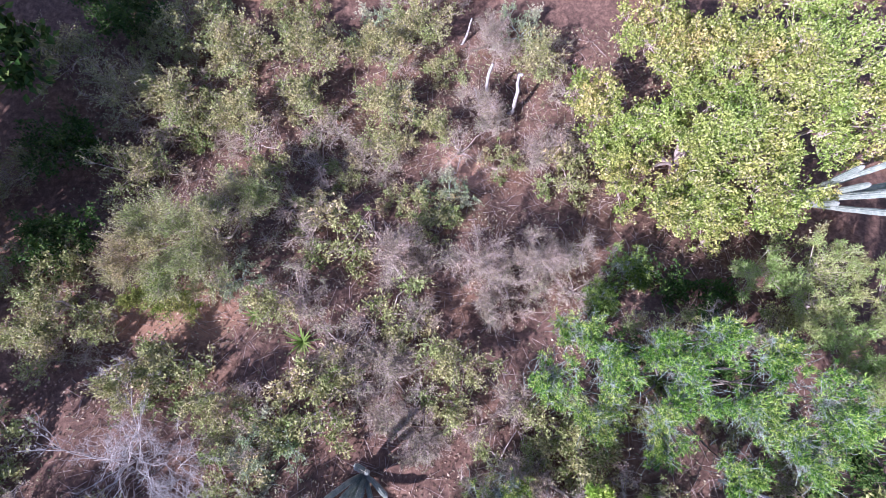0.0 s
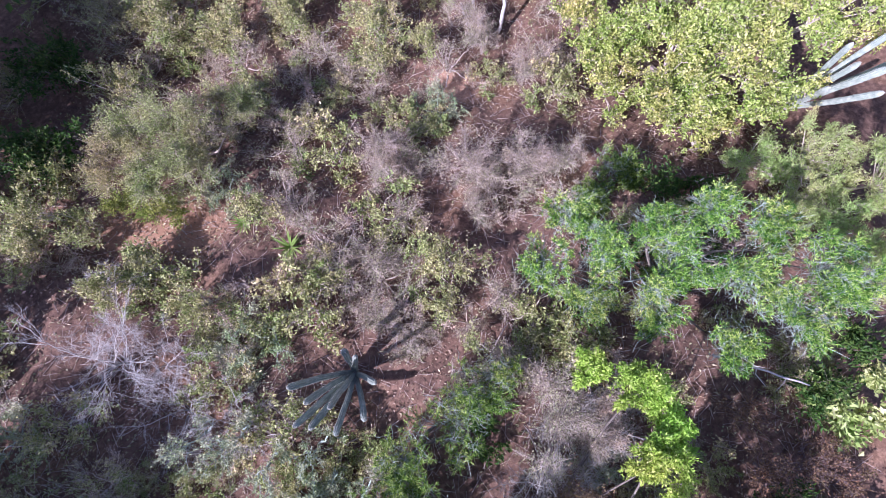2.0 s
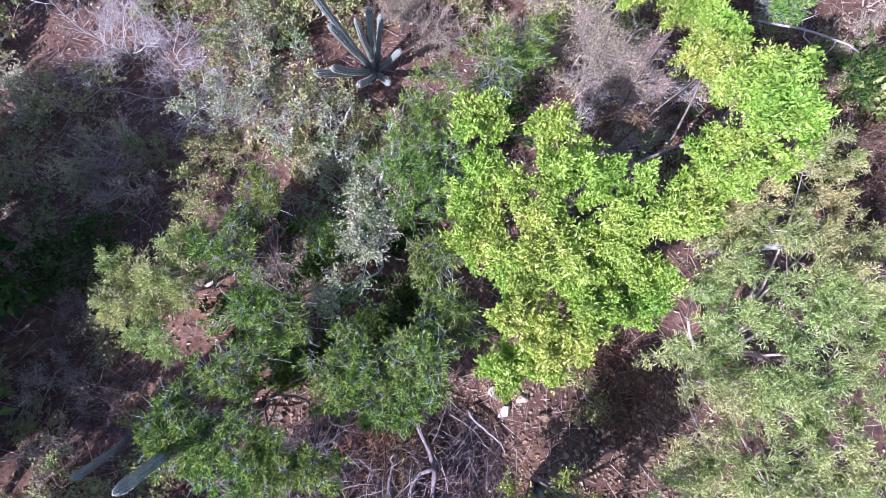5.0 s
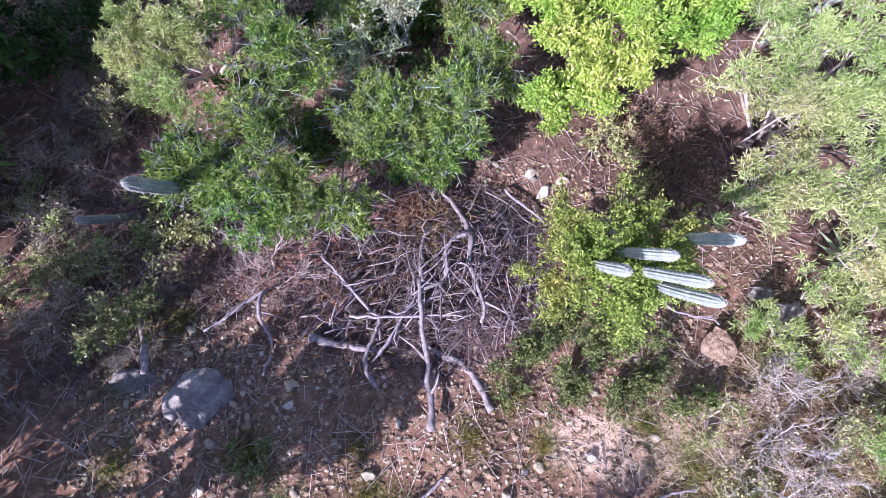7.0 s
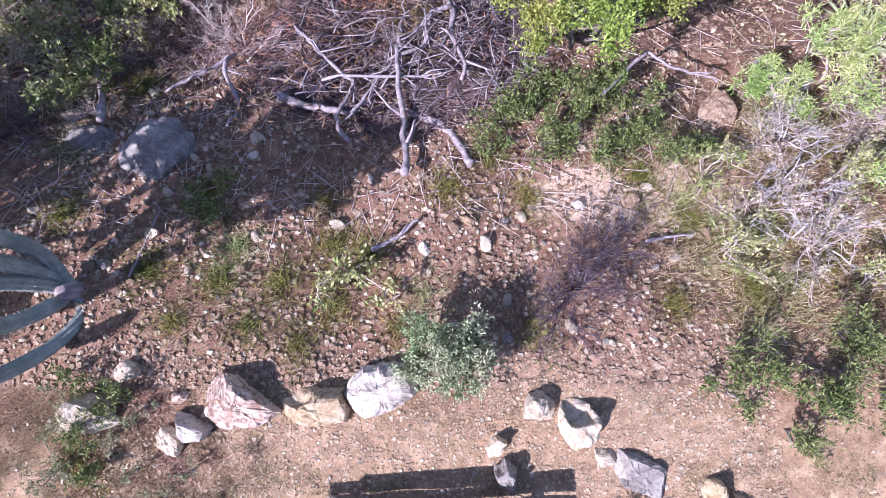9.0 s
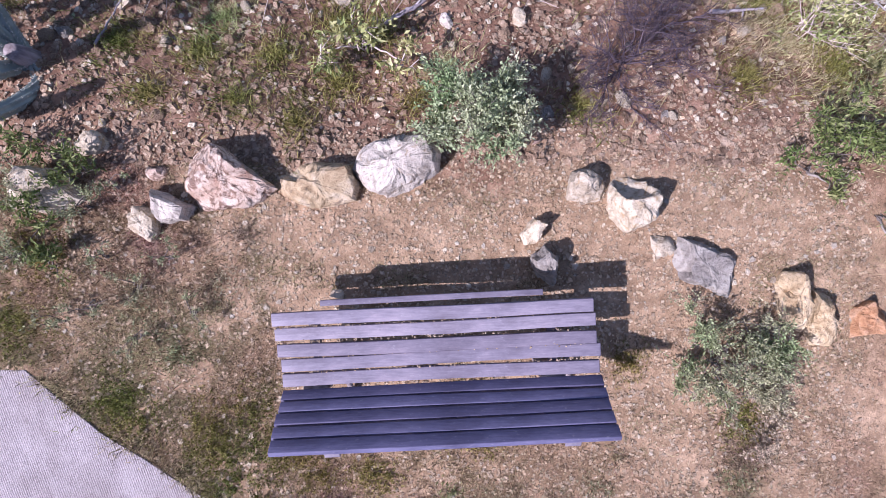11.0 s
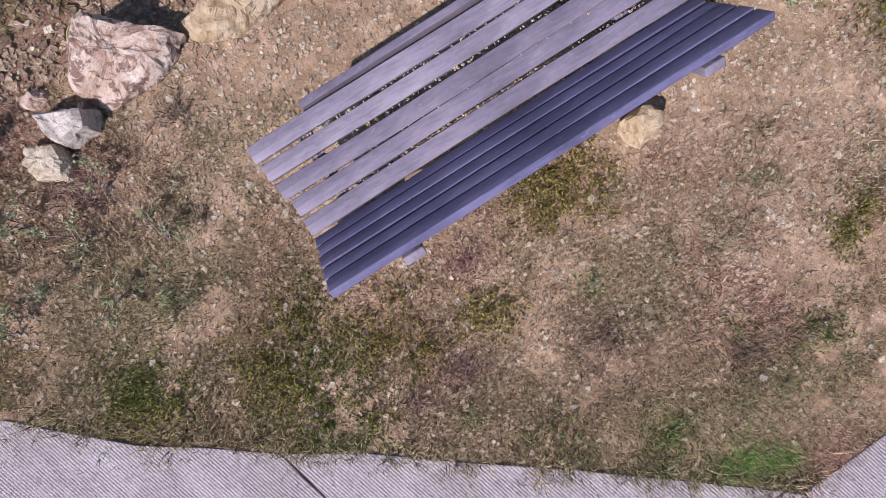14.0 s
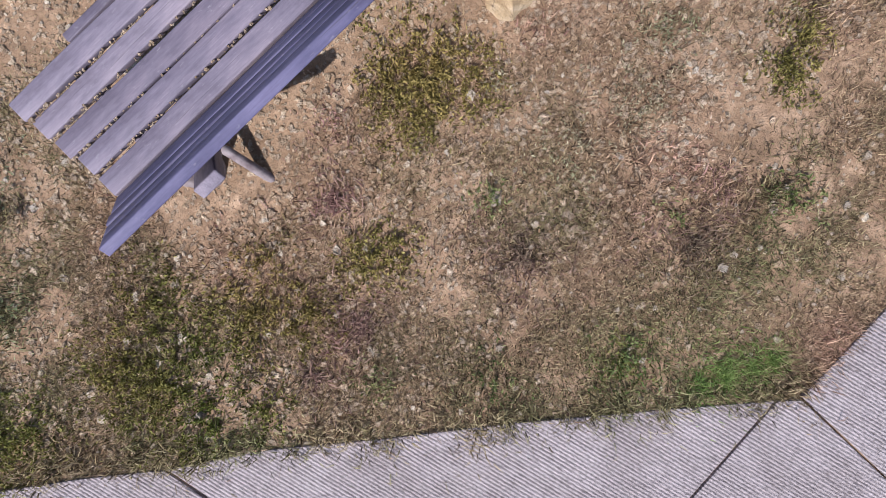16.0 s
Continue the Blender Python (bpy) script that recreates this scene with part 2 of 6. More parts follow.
RUBBLE = stone_mat("rubble", (0.17, 0.112, 0.078), (0.33, 0.235, 0.165), (0.54, 0.43, 0.33), 16)
BARK = bark_mat("brown_bark", (0.16, 0.13, 0.11), (0.36, 0.31, 0.27))
PALE_TWIG = bark_mat("silver_twig", (0.4, 0.47, 0.42), (0.64, 0.73, 0.66))
DEAD_WOOD = bark_mat("bleached_dead_wood", (0.55, 0.5, 0.48), (0.82, 0.77, 0.74))
BROWN_TWIG = bark_mat("dry_brown_twig", (0.56, 0.44, 0.40), (0.86, 0.73, 0.66))
PILE_TWIG = bark_mat("pile_twig", (0.17, 0.11, 0.105), (0.4, 0.31, 0.31))
GREY_STICK = bark_mat("grey_stick", (0.3, 0.25, 0.26), (0.56, 0.5, 0.51))
# dark purple bark, lowered further to carry the shrub's shadow
PURPLE_TWIG = bark_mat("shadow_dark_purple_twig", (0.085, 0.062, 0.075), (0.19, 0.145, 0.165))
LOG_WOOD = bark_mat("grey_log", (0.22, 0.17, 0.17), (0.56, 0.49, 0.48), 26)
YELLOW_LEAF = leaf_mat("bright_yellow_green_leaf", [(0, (0.22, 0.36, 0.06)), (0.4, (0.4, 0.56, 0.11)), (0.8, (0.56, 0.7, 0.2)), (1, (0.74, 0.78, 0.38))])
LIME_LEAF = leaf_mat("lime_leaf", [(0, (0.12, 0.16, 0.04)), (0.3, (0.34, 0.39, 0.11)), (0.7, (0.62, 0.62, 0.25)), (1, (0.84, 0.8, 0.5))])
NEEDLE_LEAF = leaf_mat("feathery_green_leaf", [(0, (0.035, 0.11, 0.03)), (0.35, (0.14, 0.3, 0.07)), (0.7, (0.46, 0.6, 0.15)), (1, (0.76, 0.82, 0.38))], 0.32)
# dimmer cut of the feathery leaf; partial shade goes into its colour
SHADED_SAPLING_LEAF = leaf_mat("shaded_sapling_leaf", [(0, (0.045, 0.1, 0.03)), (0.4, (0.16, 0.27, 0.06)), (0.75, (0.41, 0.52, 0.14)), (1, (0.62, 0.68, 0.34))], 0.34)
OLIVE_LEAF = leaf_mat("olive_leaf", [(0, (0.2, 0.19, 0.085)), (0.45, (0.42, 0.4, 0.21)), (0.85, (0.62, 0.58, 0.36)), (1, (0.78, 0.7, 0.52))], 0.25)
DARK_LEAF = leaf_mat("dark_green_leaf", [(0, (0.03, 0.075, 0.02)), (0.6, (0.07, 0.13, 0.035)), (1, (0.14, 0.2, 0.06))], 0.25)
SAGE_LEAF = leaf_mat("sage_leaf", [(0, (0.26, 0.27, 0.2)), (0.5, (0.45, 0.46, 0.36)), (1, (0.66, 0.66, 0.56))], 0.25)
PALE_LEAF = leaf_mat("pale_green_leaf", [(0, (0.25, 0.3, 0.11)), (0.5, (0.5, 0.56, 0.26)), (1, (0.76, 0.77, 0.48))])
DRY_LEAF = leaf_mat("dry_leaf", [(0, (0.14, 0.095, 0.085)), (0.5, (0.40, 0.31, 0.27)), (1, (0.74, 0.63, 0.55))], 0.15)
RUST_LEAF = leaf_mat("rusty_dry_leaf", [(0, (0.12, 0.06, 0.045)), (0.5, (0.28, 0.15, 0.11)), (1, (0.5, 0.32, 0.25))], 0.15)
DRY_GRASS = leaf_mat("dry_grass_blade", [(0, (0.05, 0.034, 0.026)), (0.35, (0.15, 0.102, 0.07)), (0.7, (0.4, 0.3, 0.21)), (0.9, (0.6, 0.48, 0.36)), (1, (0.24, 0.12, 0.13))], 0.2, 0.8)
PURPLE_GRASS = leaf_mat("purplish_dry_grass", [(0, (0.1, 0.055, 0.055)), (0.5, (0.25, 0.155, 0.15)), (1, (0.44, 0.31, 0.29))], 0.2, 0.8)
STRAW = leaf_mat("straw_blade", [(0, (0.2, 0.17, 0.1)), (0.5, (0.42, 0.37, 0.235)), (1, (0.66, 0.6, 0.43))], 0.25, 0.7)
GREEN_GRASS = leaf_mat("green_grass_blade", [(0, (0.085, 0.072, 0.022)), (0.5, (0.2, 0.172, 0.055)), (1, (0.42, 0.37, 0.15))], 0.25, 0.7)
WEED_LEAF = leaf_mat("weed_leaf", [(0, (0.085, 0.1, 0.042)), (0.5, (0.2, 0.225, 0.095)), (1, (0.42, 0.43, 0.23))], 0.3)
BUSH_LEAF = leaf_mat("yellow_olive_leaf", [(0, (0.16, 0.2, 0.05)), (0.5, (0.36, 0.4, 0.11)), (1, (0.6, 0.6, 0.24))])
HERB_LEAF = leaf_mat("grey_herb_leaf", [(0, (0.2, 0.185, 0.13)), (0.5, (0.38, 0.36, 0.27)), (1, (0.6, 0.57, 0.46))], 0.25)
BRIGHT_GRASS = leaf_mat("bright_grass_blade", [(0, (0.1, 0.14, 0.045)), (0.5, (0.2, 0.27, 0.085)), (1, (0.36, 0.42, 0.18))], 0.25, 0.6)


def cactus_mat(name, k):
    m, nt, b = nodes(name, 0.5, 0.4)
    n = tex(nt, "ShaderNodeTexNoise", 8, 5)
    c = ramp(nt, n.outputs["Fac"], [(0.3, (0.13 * k, 0.155 * k, 0.135 * k)), (0.55, (0.21 * k, 0.235 * k, 0.205 * k)), (0.75, (0.31 * k, 0.32 * k, 0.28 * k))])
    nt.links.new(c, b.inputs["Base Color"])
    bump(nt, b, n.outputs["Fac"], 0.3, 0.01)
    return m


CACTUS = cactus_mat("grey_green_cactus_skin", 1.35)
# lighter copy of the skin: sun glare on the wax is painted in
GLARE_CACTUS = cactus_mat("glare_pale_cactus_skin", 2.0)
SPINES = bark_mat("cactus_spine_felt", (0.55, 0.53, 0.47), (0.8, 0.78, 0.7))

# ---------------------------------------------------------------- mesh helpers
class Geo:
    """Collects vertices and triangles or quads of one mesh."""

    def __init__(self):
        self.v, self.f, self.n = [], [], 0

    def add(self, v, f):
        v = np.asarray(v, float).reshape(-1, 3)
        self.v.append(v)
        for row in ([f] if isinstance(f, np.ndarray) else f):
            self.f.append(np.asarray(row, int) + self.n)
        self.n += len(v)

    def mesh(self, name, mat, smooth=True):
        me = bpy.data.meshes.new(name)
        v = np.concatenate(self.v) if self.v else np.zeros((0, 3))
        me.vertices.add(len(v))
        me.vertices.foreach_set("co", v.ravel())
        loops = np.concatenate([f.ravel() for f in self.f])
        sizes = np.concatenate([np.full(len(f), f.shape[1]) for f in self.f])
        me.loops.add(len(loops))
        me.loops.foreach_set("vertex_index", loops)
        me.polygons.add(len(sizes))
        me.polygons.foreach_set("loop_start", np.concatenate([[0], np.cumsum(sizes)[:-1]]))
        me.polygons.foreach_set("use_smooth", np.full(len(sizes), smooth))
        me.materials.append(mat)
        me.update(calc_edges=True)
        me.validate()
        return me


def part(name, geo, mat, parent=None, label="", smooth=True):
    """Links a Geo, a bmesh or a mesh as one object under parent."""
    if isinstance(geo, Geo):
        me = geo.mesh(name, mat, smooth)
    elif isinstance(geo, bpy.types.Mesh):
        me = geo
    else:
        me = bpy.data.meshes.new(name)
        geo.to_mesh(me)
        geo.free()
        me.materials.append(mat)
        me.polygons.foreach_set("use_smooth", np.full(len(me.polygons), smooth))
    ob = new(name, me)
    ob.parent = parent
    if label:
        ob["label"] = label
    return ob


def unit(v):
    return v / np.maximum(np.linalg.norm(v, axis=-1, keepdims=True), 1e-9)


def tube(geo, pts, radii, sides=5, cap=True):
    """A tapered tube along pts."""
    pts = np.asarray(pts, float)
    k = len(pts)
    d = unit(np.gradient(pts, axis=0))
    ref = np.where(np.abs(d[:, 2:3]) > 0.9, np.array([[1.0, 0, 0]]), np.array([[0, 0, 1.0]]))
    a = unit(np.cross(d, ref))
    b = np.cross(d, a)
    th = np.arange(sides) * 2 * np.pi / sides
    ring = a[:, None] * np.cos(th)[None, :, None] + b[:, None] * np.sin(th)[None, :, None]
    v = pts[:, None] + ring * np.asarray(radii, float)[:, None, None]
    i = np.arange(k - 1)[:, None] * sides
    j = np.arange(sides)[None]
    f = np.stack([i + j, i + (j + 1) % sides, i + sides + (j + 1) % sides, i + sides + j], -1).reshape(-1, 4)
    faces = [f]
    v = v.reshape(-1, 3)
    if cap:
        v = np.concatenate([v, pts[-1:], pts[:1]])
        e = (k - 1) * sides
        faces.append(np.stack([e + np.arange(sides), e + (np.arange(sides) + 1) % sides, np.full(sides, k * sides)], -1))
        faces.append(np.stack([(np.arange(sides) + 1) % sides, np.arange(sides), np.full(sides, k * sides + 1)], -1))
    geo.add(v, faces)


def thin_twigs(geo, a, b, r0, r1, sag=None, sides=3, bent=True):
    """Many short twigs at once: from a by a bent middle to b."""
    n = len(a)
    mid = (a + b) / 2 + (sag if sag is not None else 0)
    d = unit(b - a)
    ref = np.where(np.abs(d[:, 2:3]) > 0.9, np.array([[1.0, 0, 0]]), np.array([[0, 0, 1.0]]))
    s = unit(np.cross(d, ref))
    u = np.cross(d, s)
    th = np.arange(sides) * 2 * np.pi / sides
    ring = s[:, None] * np.cos(th)[None, :, None] + u[:, None] * np.sin(th)[None, :, None]
    r0, r1 = np.broadcast_to(r0, n)[:, None, None], np.broadcast_to(r1, n)[:, None, None]
    if not bent:
        v = np.stack([a[:, None] + ring * r0, b[:, None] + ring * r1], 1).reshape(-1, 3)
        j = np.arange(sides)
        one = np.stack([j, (j + 1) % sides, sides + (j + 1) % sides, sides + j], -1)
        geo.add(v, (one[None] + (np.arange(n) * sides * 2)[:, None, None]).reshape(-1, 4))
        return
    v = np.stack([a[:, None] + ring * r0, mid[:, None] + ring * (r0 + r1) / 2, b[:, None] + ring * r1], 1).reshape(-1, 3)
    j = np.arange(sides)
    one = np.concatenate([np.stack([k * sides + j, k * sides + (j + 1) % sides, (k + 1) * sides + (j + 1) % sides, (k + 1) * sides + j], -1) for k in (0, 1)])
    f = (one[None] + (np.arange(n) * sides * 3)[:, None, None]).reshape(-1, 4)
    geo.add(v, f)


def leaf_set(geo, p, d, length, width, rng, fold=0.12):
    """Leaves with a folded midrib: two triangles each, from p along d."""
    n = len(p)
    d = unit(d)
    nrm = rng.normal(size=(n, 3)) + np.array([0, 0, 0.55])
    side = unit(np.cross(d, nrm))
    up = np.cross(side, d)
    ln = np.broadcast_to(length, n)[:, None] * rng.uniform(0.7, 1.25, (n, 1))
    wd = np.broadcast_to(width, n)[:, None] * rng.uniform(0.7, 1.25, (n, 1))
    base = p
    tip = p + d * ln - up * ln * 0.12
    m = p + d * ln * 0.45
    v = np.stack([base, m - side * wd / 2 + up * wd * fold, tip, m + side * wd / 2 + up * wd * fold], 1).reshape(-1, 3)
    k = np.arange(n)[:, None] * 4
    geo.add(v, np.concatenate([k + np.array([[0, 1, 2]]), k + np.array([[0, 2, 3]])]))


def ball_dirs(n, rng, low=-0.25):
    v = unit(rng.normal(size=(n * 3, 3)))
    v = v[v[:, 2] > low][:n]
    return v


# ---------------------------------------------------------------- ground
GY = [-400, 0.35, 0.8, 1.05, 2.0, 3.0, 4.3, 5.1, 9.5, 13, 15.7, 18, 24, 60, 400]
GZ = [0.0, 0.05, 0.04, -0.02, -0.5, -0.95, -1.75, -2.3, -3.8, -5.3, -7.0, -7.6, -8.6, -12, -14]


def ground_z(x, y):
    """Height of the ground: a level terrace by the path, then a slope that falls away."""
    x, y = np.asarray(x, float), np.asarray(y, float)
    edge = 0.10 * np.sin(x * 1.7 + 0.6) + 0.06 * np.sin(x * 4.1)
    yy = y + np.where(y > 0.7, edge, 0) * np.clip((y - 0.7) / 0.6, 0, 1)
    z = sum(np.interp(yy + o, GY, GZ) for o in (-0.35, -0.12, 0.12, 0.35)) / 4
    rough = np.clip((y - 0.9) / 1.5, 0.08, 1)
    z = z + rough * (0.05 * np.sin(x * 2.3 + y * 1.1) * np.cos(y * 1.9 - x * 0.7) + 0.03 * np.sin(x * 5.1 - y * 3.3) * np.sin(y * 4.7 + 1.0))
    z = z + 0.008 * np.sin(x * 9 + y * 4) * np.sin(y * 11 - x * 3)
    return z


def gz(x, y):
    return float(ground_z(x, y))


def axis(lo, hi, step, far):
    inner = np.arange(lo, hi + step / 2, step)
    grow = np.geomspace(step, far, 22)
    return np.concatenate([lo - np.cumsum(grow)[::-1], inner, hi + np.cumsum(grow)])


gx, gy = axis(-5.5, 9.0, 0.11, 60), axis(-3.6, 19.0, 0.11, 60)
X, Y = np.meshgrid(gx, gy, indexing="ij")
Z = ground_z(X, Y)
ng = Geo()
ii = (np.arange(len(gx) - 1)[:, None] * len(gy) + np.arange(len(gy) - 1)[None]).ravel()
ng.add(np.stack([X, Y, Z], -1), np.stack([ii, ii + len(gy), ii + len(gy) + 1, ii + 1], -1))
ground = tagged(part("ground", ng, SOIL), "reddish gravelly soil falling away down a scrubby slope", "ground", kind="structure")


# ---------------------------------------------------------------- plants
def place(name, label, category, x, y, group="", turn=0.0, sink=0.03):
    """An empty at the ground that carries the parts of a thing."""
    root = new(name)
    root.location = (x, y, gz(x, y) - sink)
    root.rotation_euler = (0, 0, turn)
    return tagged(root, label, category, group)


STYLES = {
    # twigs per square metre of lobe, leaves a twig, leaf length and width, spread, leaf, twig, twig radius
    "broad": (560, 17, 0.056, 0.025, 0.9, "YELLOW_LEAF", "BARK", 0.004),
    "lime": (330, 12, 0.062, 0.039, 0.9, "LIME_LEAF", "BROWN_TWIG", 0.005),
    "feather": (520, 15, 0.075, 0.011, 0.62, "NEEDLE_LEAF", "PALE_TWIG", 0.0055),
    "sapling": (520, 15, 0.075, 0.011, 0.62, "SHADED_SAPLING_LEAF", "PALE_TWIG", 0.005),
    "olive": (480, 10, 0.050, 0.029, 0.9, "OLIVE_LEAF", "BROWN_TWIG", 0.0038),
    "fine": (800, 9, 0.038, 0.017, 0.8, "OLIVE_LEAF", "BROWN_TWIG", 0.003),
    "brown": (1250, 3, 0.03, 0.016, 0.9, "DRY_LEAF", "BROWN_TWIG", 0.003),
    "umber": (1250, 4, 0.036, 0.019, 0.9, "RUST_LEAF", "PILE_TWIG", 0.0034),
    "sage": (900, 14, 0.028, 0.015, 0.8, "SAGE_LEAF", "BARK", 0.003),
    "pale": (520, 15, 0.058, 0.0125, 0.75, "PALE_LEAF", "BROWN_TWIG", 0.0038),
    "dark": (330, 13, 0.08, 0.038, 0.9, "DARK_LEAF", "BARK", 0.004),
    "shade": (100, 14, 0.2, 0.12, 0.9, "DARK_LEAF", "BARK", 0.006),
    "grey": (520, 12, 0.042, 0.022, 0.9, "SAGE_LEAF", "PALE_TWIG", 0.004),
    "herb": (800, 16, 0.022, 0.011, 0.8, "HERB_LEAF", "BARK", 0.002),
    "weed": (560, 14, 0.042, 0.016, 0.9, "WEED_LEAF", "BARK", 0.0025),
    "bush": (620, 15, 0.040, 0.019, 0.9, "BUSH_LEAF", "BARK", 0.003),
    "big_leaf": (260, 9, 0.12, 0.07, 0.9, "PALE_LEAF", "BARK", 0.005),
}
MATS = {n: m for n, m in (("YELLOW_LEAF", YELLOW_LEAF), ("LIME_LEAF", LIME_LEAF), ("NEEDLE_LEAF", NEEDLE_LEAF), ("OLIVE_LEAF", OLIVE_LEAF),
                          ("DRY_LEAF", DRY_LEAF), ("SAGE_LEAF", SAGE_LEAF), ("PALE_LEAF", PALE_LEAF), ("DARK_LEAF", DARK_LEAF),
                          ("RUST_LEAF", RUST_LEAF), ("PILE_TWIG", PILE_TWIG), ("WEED_LEAF", WEED_LEAF), ("BUSH_LEAF", BUSH_LEAF), ("HERB_LEAF", HERB_LEAF), ("SHADED_SAPLING_LEAF", SHADED_SAPLING_LEAF), ("BARK", BARK), ("PALE_TWIG", PALE_TWIG), ("BROWN_TWIG", BROWN_TWIG))}


def clumps(lobes, rng, fine=False):
    """Breaks each lobe of a crown into smaller uneven clumps with gaps between them; each keeps the lobe it hangs on."""
    out = []
    for x, y, z, r in lobes:
        k = 13 if r >= 0.6 or fine else 7
        for d in ball_dirs(k, rng, 0.0):
            q = r * rng.uniform(0.5, 1.05 if fine else 0.85)
            out.append((x + d[0] * q, y + d[1] * q, z + d[2] * q * 0.75, r * (rng.uniform(0.22, 0.34) if fine else rng.uniform(0.36, 0.56) * (1 if r < 0.6 else 0.78)), (x, y, z - r * 0.5)))
        out.append((x, y, z - (0.15 * r if fine else 0), r * (0.45 if fine else 0.6), None))
    return out


def feather_tuft(tg, lf, c, low, r, hang, rng, dens, tr):
    """A tuft of upright sprigs with narrow leaves, above a tangle of bare silvery twigs along its limb."""
    n = max(16, int(900 * r * r * dens))
    d = unit(rng.normal(size=(n, 3)) * np.array([0.75, 0.75, 0.4]) + np.array([0, 0, 0.6]))
    start = low + rng.normal(size=(n, 3)) * r * 0.16
    tip = start + d * r * rng.uniform(0.8, 1.5, (n, 1))
    thin_twigs(tg, start, tip, tr * 0.7, tr * 0.35, None, 3, False)
    k = np.repeat(np.arange(n), 14)
    u = rng.uniform(0.45, 1.05, (len(k), 1))
    p = start[k] * (1 - u) + tip[k] * u
    leaf_set(lf, p, d[k] * 0.55 + rng.normal(size=(len(k), 3)) * 0.42 + np.array([0, 0, 0.1]), 0.07, 0.012, rng)
    m = int(n * (1.1 if dens > 0.9 else 0.8))
    u = rng.uniform(0, 1, (m, 1))
    b0 = hang * (1 - u) + low * u + rng.normal(size=(m, 3)) * r * 0.75 - np.array([0, 0, 0.03])
    e = b0 + unit(rng.normal(size=(m, 3)) + unit(low - hang + 1e-6) * 0.7 + np.array([0, 0, 0.2])) * rng.uniform(0.1, 0.3, (m, 1))
    thin_twigs(tg, b0, e, tr * 0.75, tr * 0.4, rng.normal(size=(m, 3)) * 0.02, 3)


def plant(name, label, category, x, y, lobes, style, seed, group="", thick=0.03, dens=1.0):
    """A shrub or tree: limbs from the foot to each lobe, twigs through the lobe, leaves along the twigs.
    lobes: rows of (x, y, z, r) in the world."""
    rng = np.random.RandomState(seed)
    tw, lv, ll, lw, spread, leaf, twig, tr = STYLES[style]
    root = place(name, label, category, x, y, group)
    o = np.array(root.location)
    limb, tg, lf = Geo(), Geo(), Geo()
    fork = np.array([0, 0, 0.05])
    if style in ("broad", "lime", "feather", "sapling", "pale"):
        lobes = clumps(lobes, rng, style in ("feather", "sapling"))
    for lx, ly, lz, r, *hang in lobes:
        c = np.array([lx, ly, lz]) - o
        c[2] = max(c[2], r * 0.5)
        low = c - np.array([0, 0, r * 0.45])
        t = np.linspace(0, 1, 7)[:, None]
        bend = rng.normal(size=3) * 0.10 * np.linalg.norm(low)
        path = fork * (1 - t) + low * t + np.sin(t * np.pi) * bend * np.array([1, 1, 0.3]) + np.array([0, 0, 1]) * (np.sin(t * np.pi) * 0.12 * np.linalg.norm(low[:2]))
        path = path + rng.normal(size=path.shape) * 0.012
        path[0] = fork - np.array([0, 0, 0.08])
        if hang and hang[0]:
            a0 = np.array(hang[0]) - o
            tube(limb, [a0, (a0 + low) / 2 + rng.normal(size=3) * 0.05 * r, low], [thick * 0.3, thick * 0.22, max(thick * 0.12, tr)], 5)
        else:
            tube(limb, path, np.linspace(thick, max(thick * 0.28, tr), 7), 6)
        if style in ("feather", "sapling"):
            feather_tuft(tg, lf, c, low, r, np.array(hang[0]) - o if hang and hang[0] else low, rng, dens * (1 if style == "feather" else 0.52), tr)
            continue
        # boughs through the lobe, twigs off the boughs, leaves along the twigs
        nb = int(4 + 24 * r * r)
        bd = ball_dirs(nb, rng, -0.15)
        open_side = np.sin(bd[:, 0] * 4.3 + lx * 3.1) * np.cos(bd[:, 1] * 3.9 + ly * 2.7) + rng.uniform(-0.5, 0.5, len(bd)) < -0.6
        open_side[:4] = False
        bd = bd[~open_side]
        nb = len(bd)
        be = c + bd * r * rng.uniform(0.4, 0.95, (nb, 1)) * np.array([1, 1, 0.85])
        bs = low + (c - low) * rng.uniform(-0.2, 0.7, (nb, 1)) + rng.normal(size=(nb, 3)) * r * 0.1
        sag = np.array([0, 0, 1]) * r * rng.uniform(-0.04, 0.18, (nb, 1)) + rng.normal(size=(nb, 3)) * r * 0.1
        thin_twigs(tg, bs, be, tr * 1.7, tr * 0.8, sag, 4)
        n = max(8, int(tw * r * r * dens))
        q = rng.randint(0, nb, n)
        u = rng.uniform(0.1, 1, (n, 1)) ** 0.6
        start = bs[q] * (1 - u) + be[q] * u + sag[q] * (1 - np.abs(2 * u - 1))
        td = unit(unit(be - bs)[q] * 0.45 + rng.normal(size=(n, 3)) * 0.55 + np.array([0, 0, 0.3]))
        tip = start + td * min(r * 0.5, 0.3) * rng.uniform(0.4, 1.25, (n, 1))
        thin_twigs(tg, start, tip, tr * 0.8, tr * 0.35, None, 3, False)
        if lv:
            k = np.repeat(np.arange(n), lv)
            u = rng.uniform(0.15, 1.05, (len(k), 1))
            p = start[k] * (1 - u) + tip[k] * u + rng.normal(size=(len(k), 3)) * ll * 0.4
            dd = td[k] * (1 - spread * 0.6) + rng.normal(size=(len(k), 3)) * spread * 0.6 + np.array([0, 0, 0.1])
            leaf_set(lf, p, dd, ll, lw, rng)
    part("trunk", limb, BARK if style in ("feather", "sapling") else MATS[twig], root)
    tagged(part("brushwood", tg, MATS[twig], root), kind="stuff")
    if lf.n:
        tagged(part("crown", lf, MATS[leaf], root, smooth=False), kind="stuff")
    return root


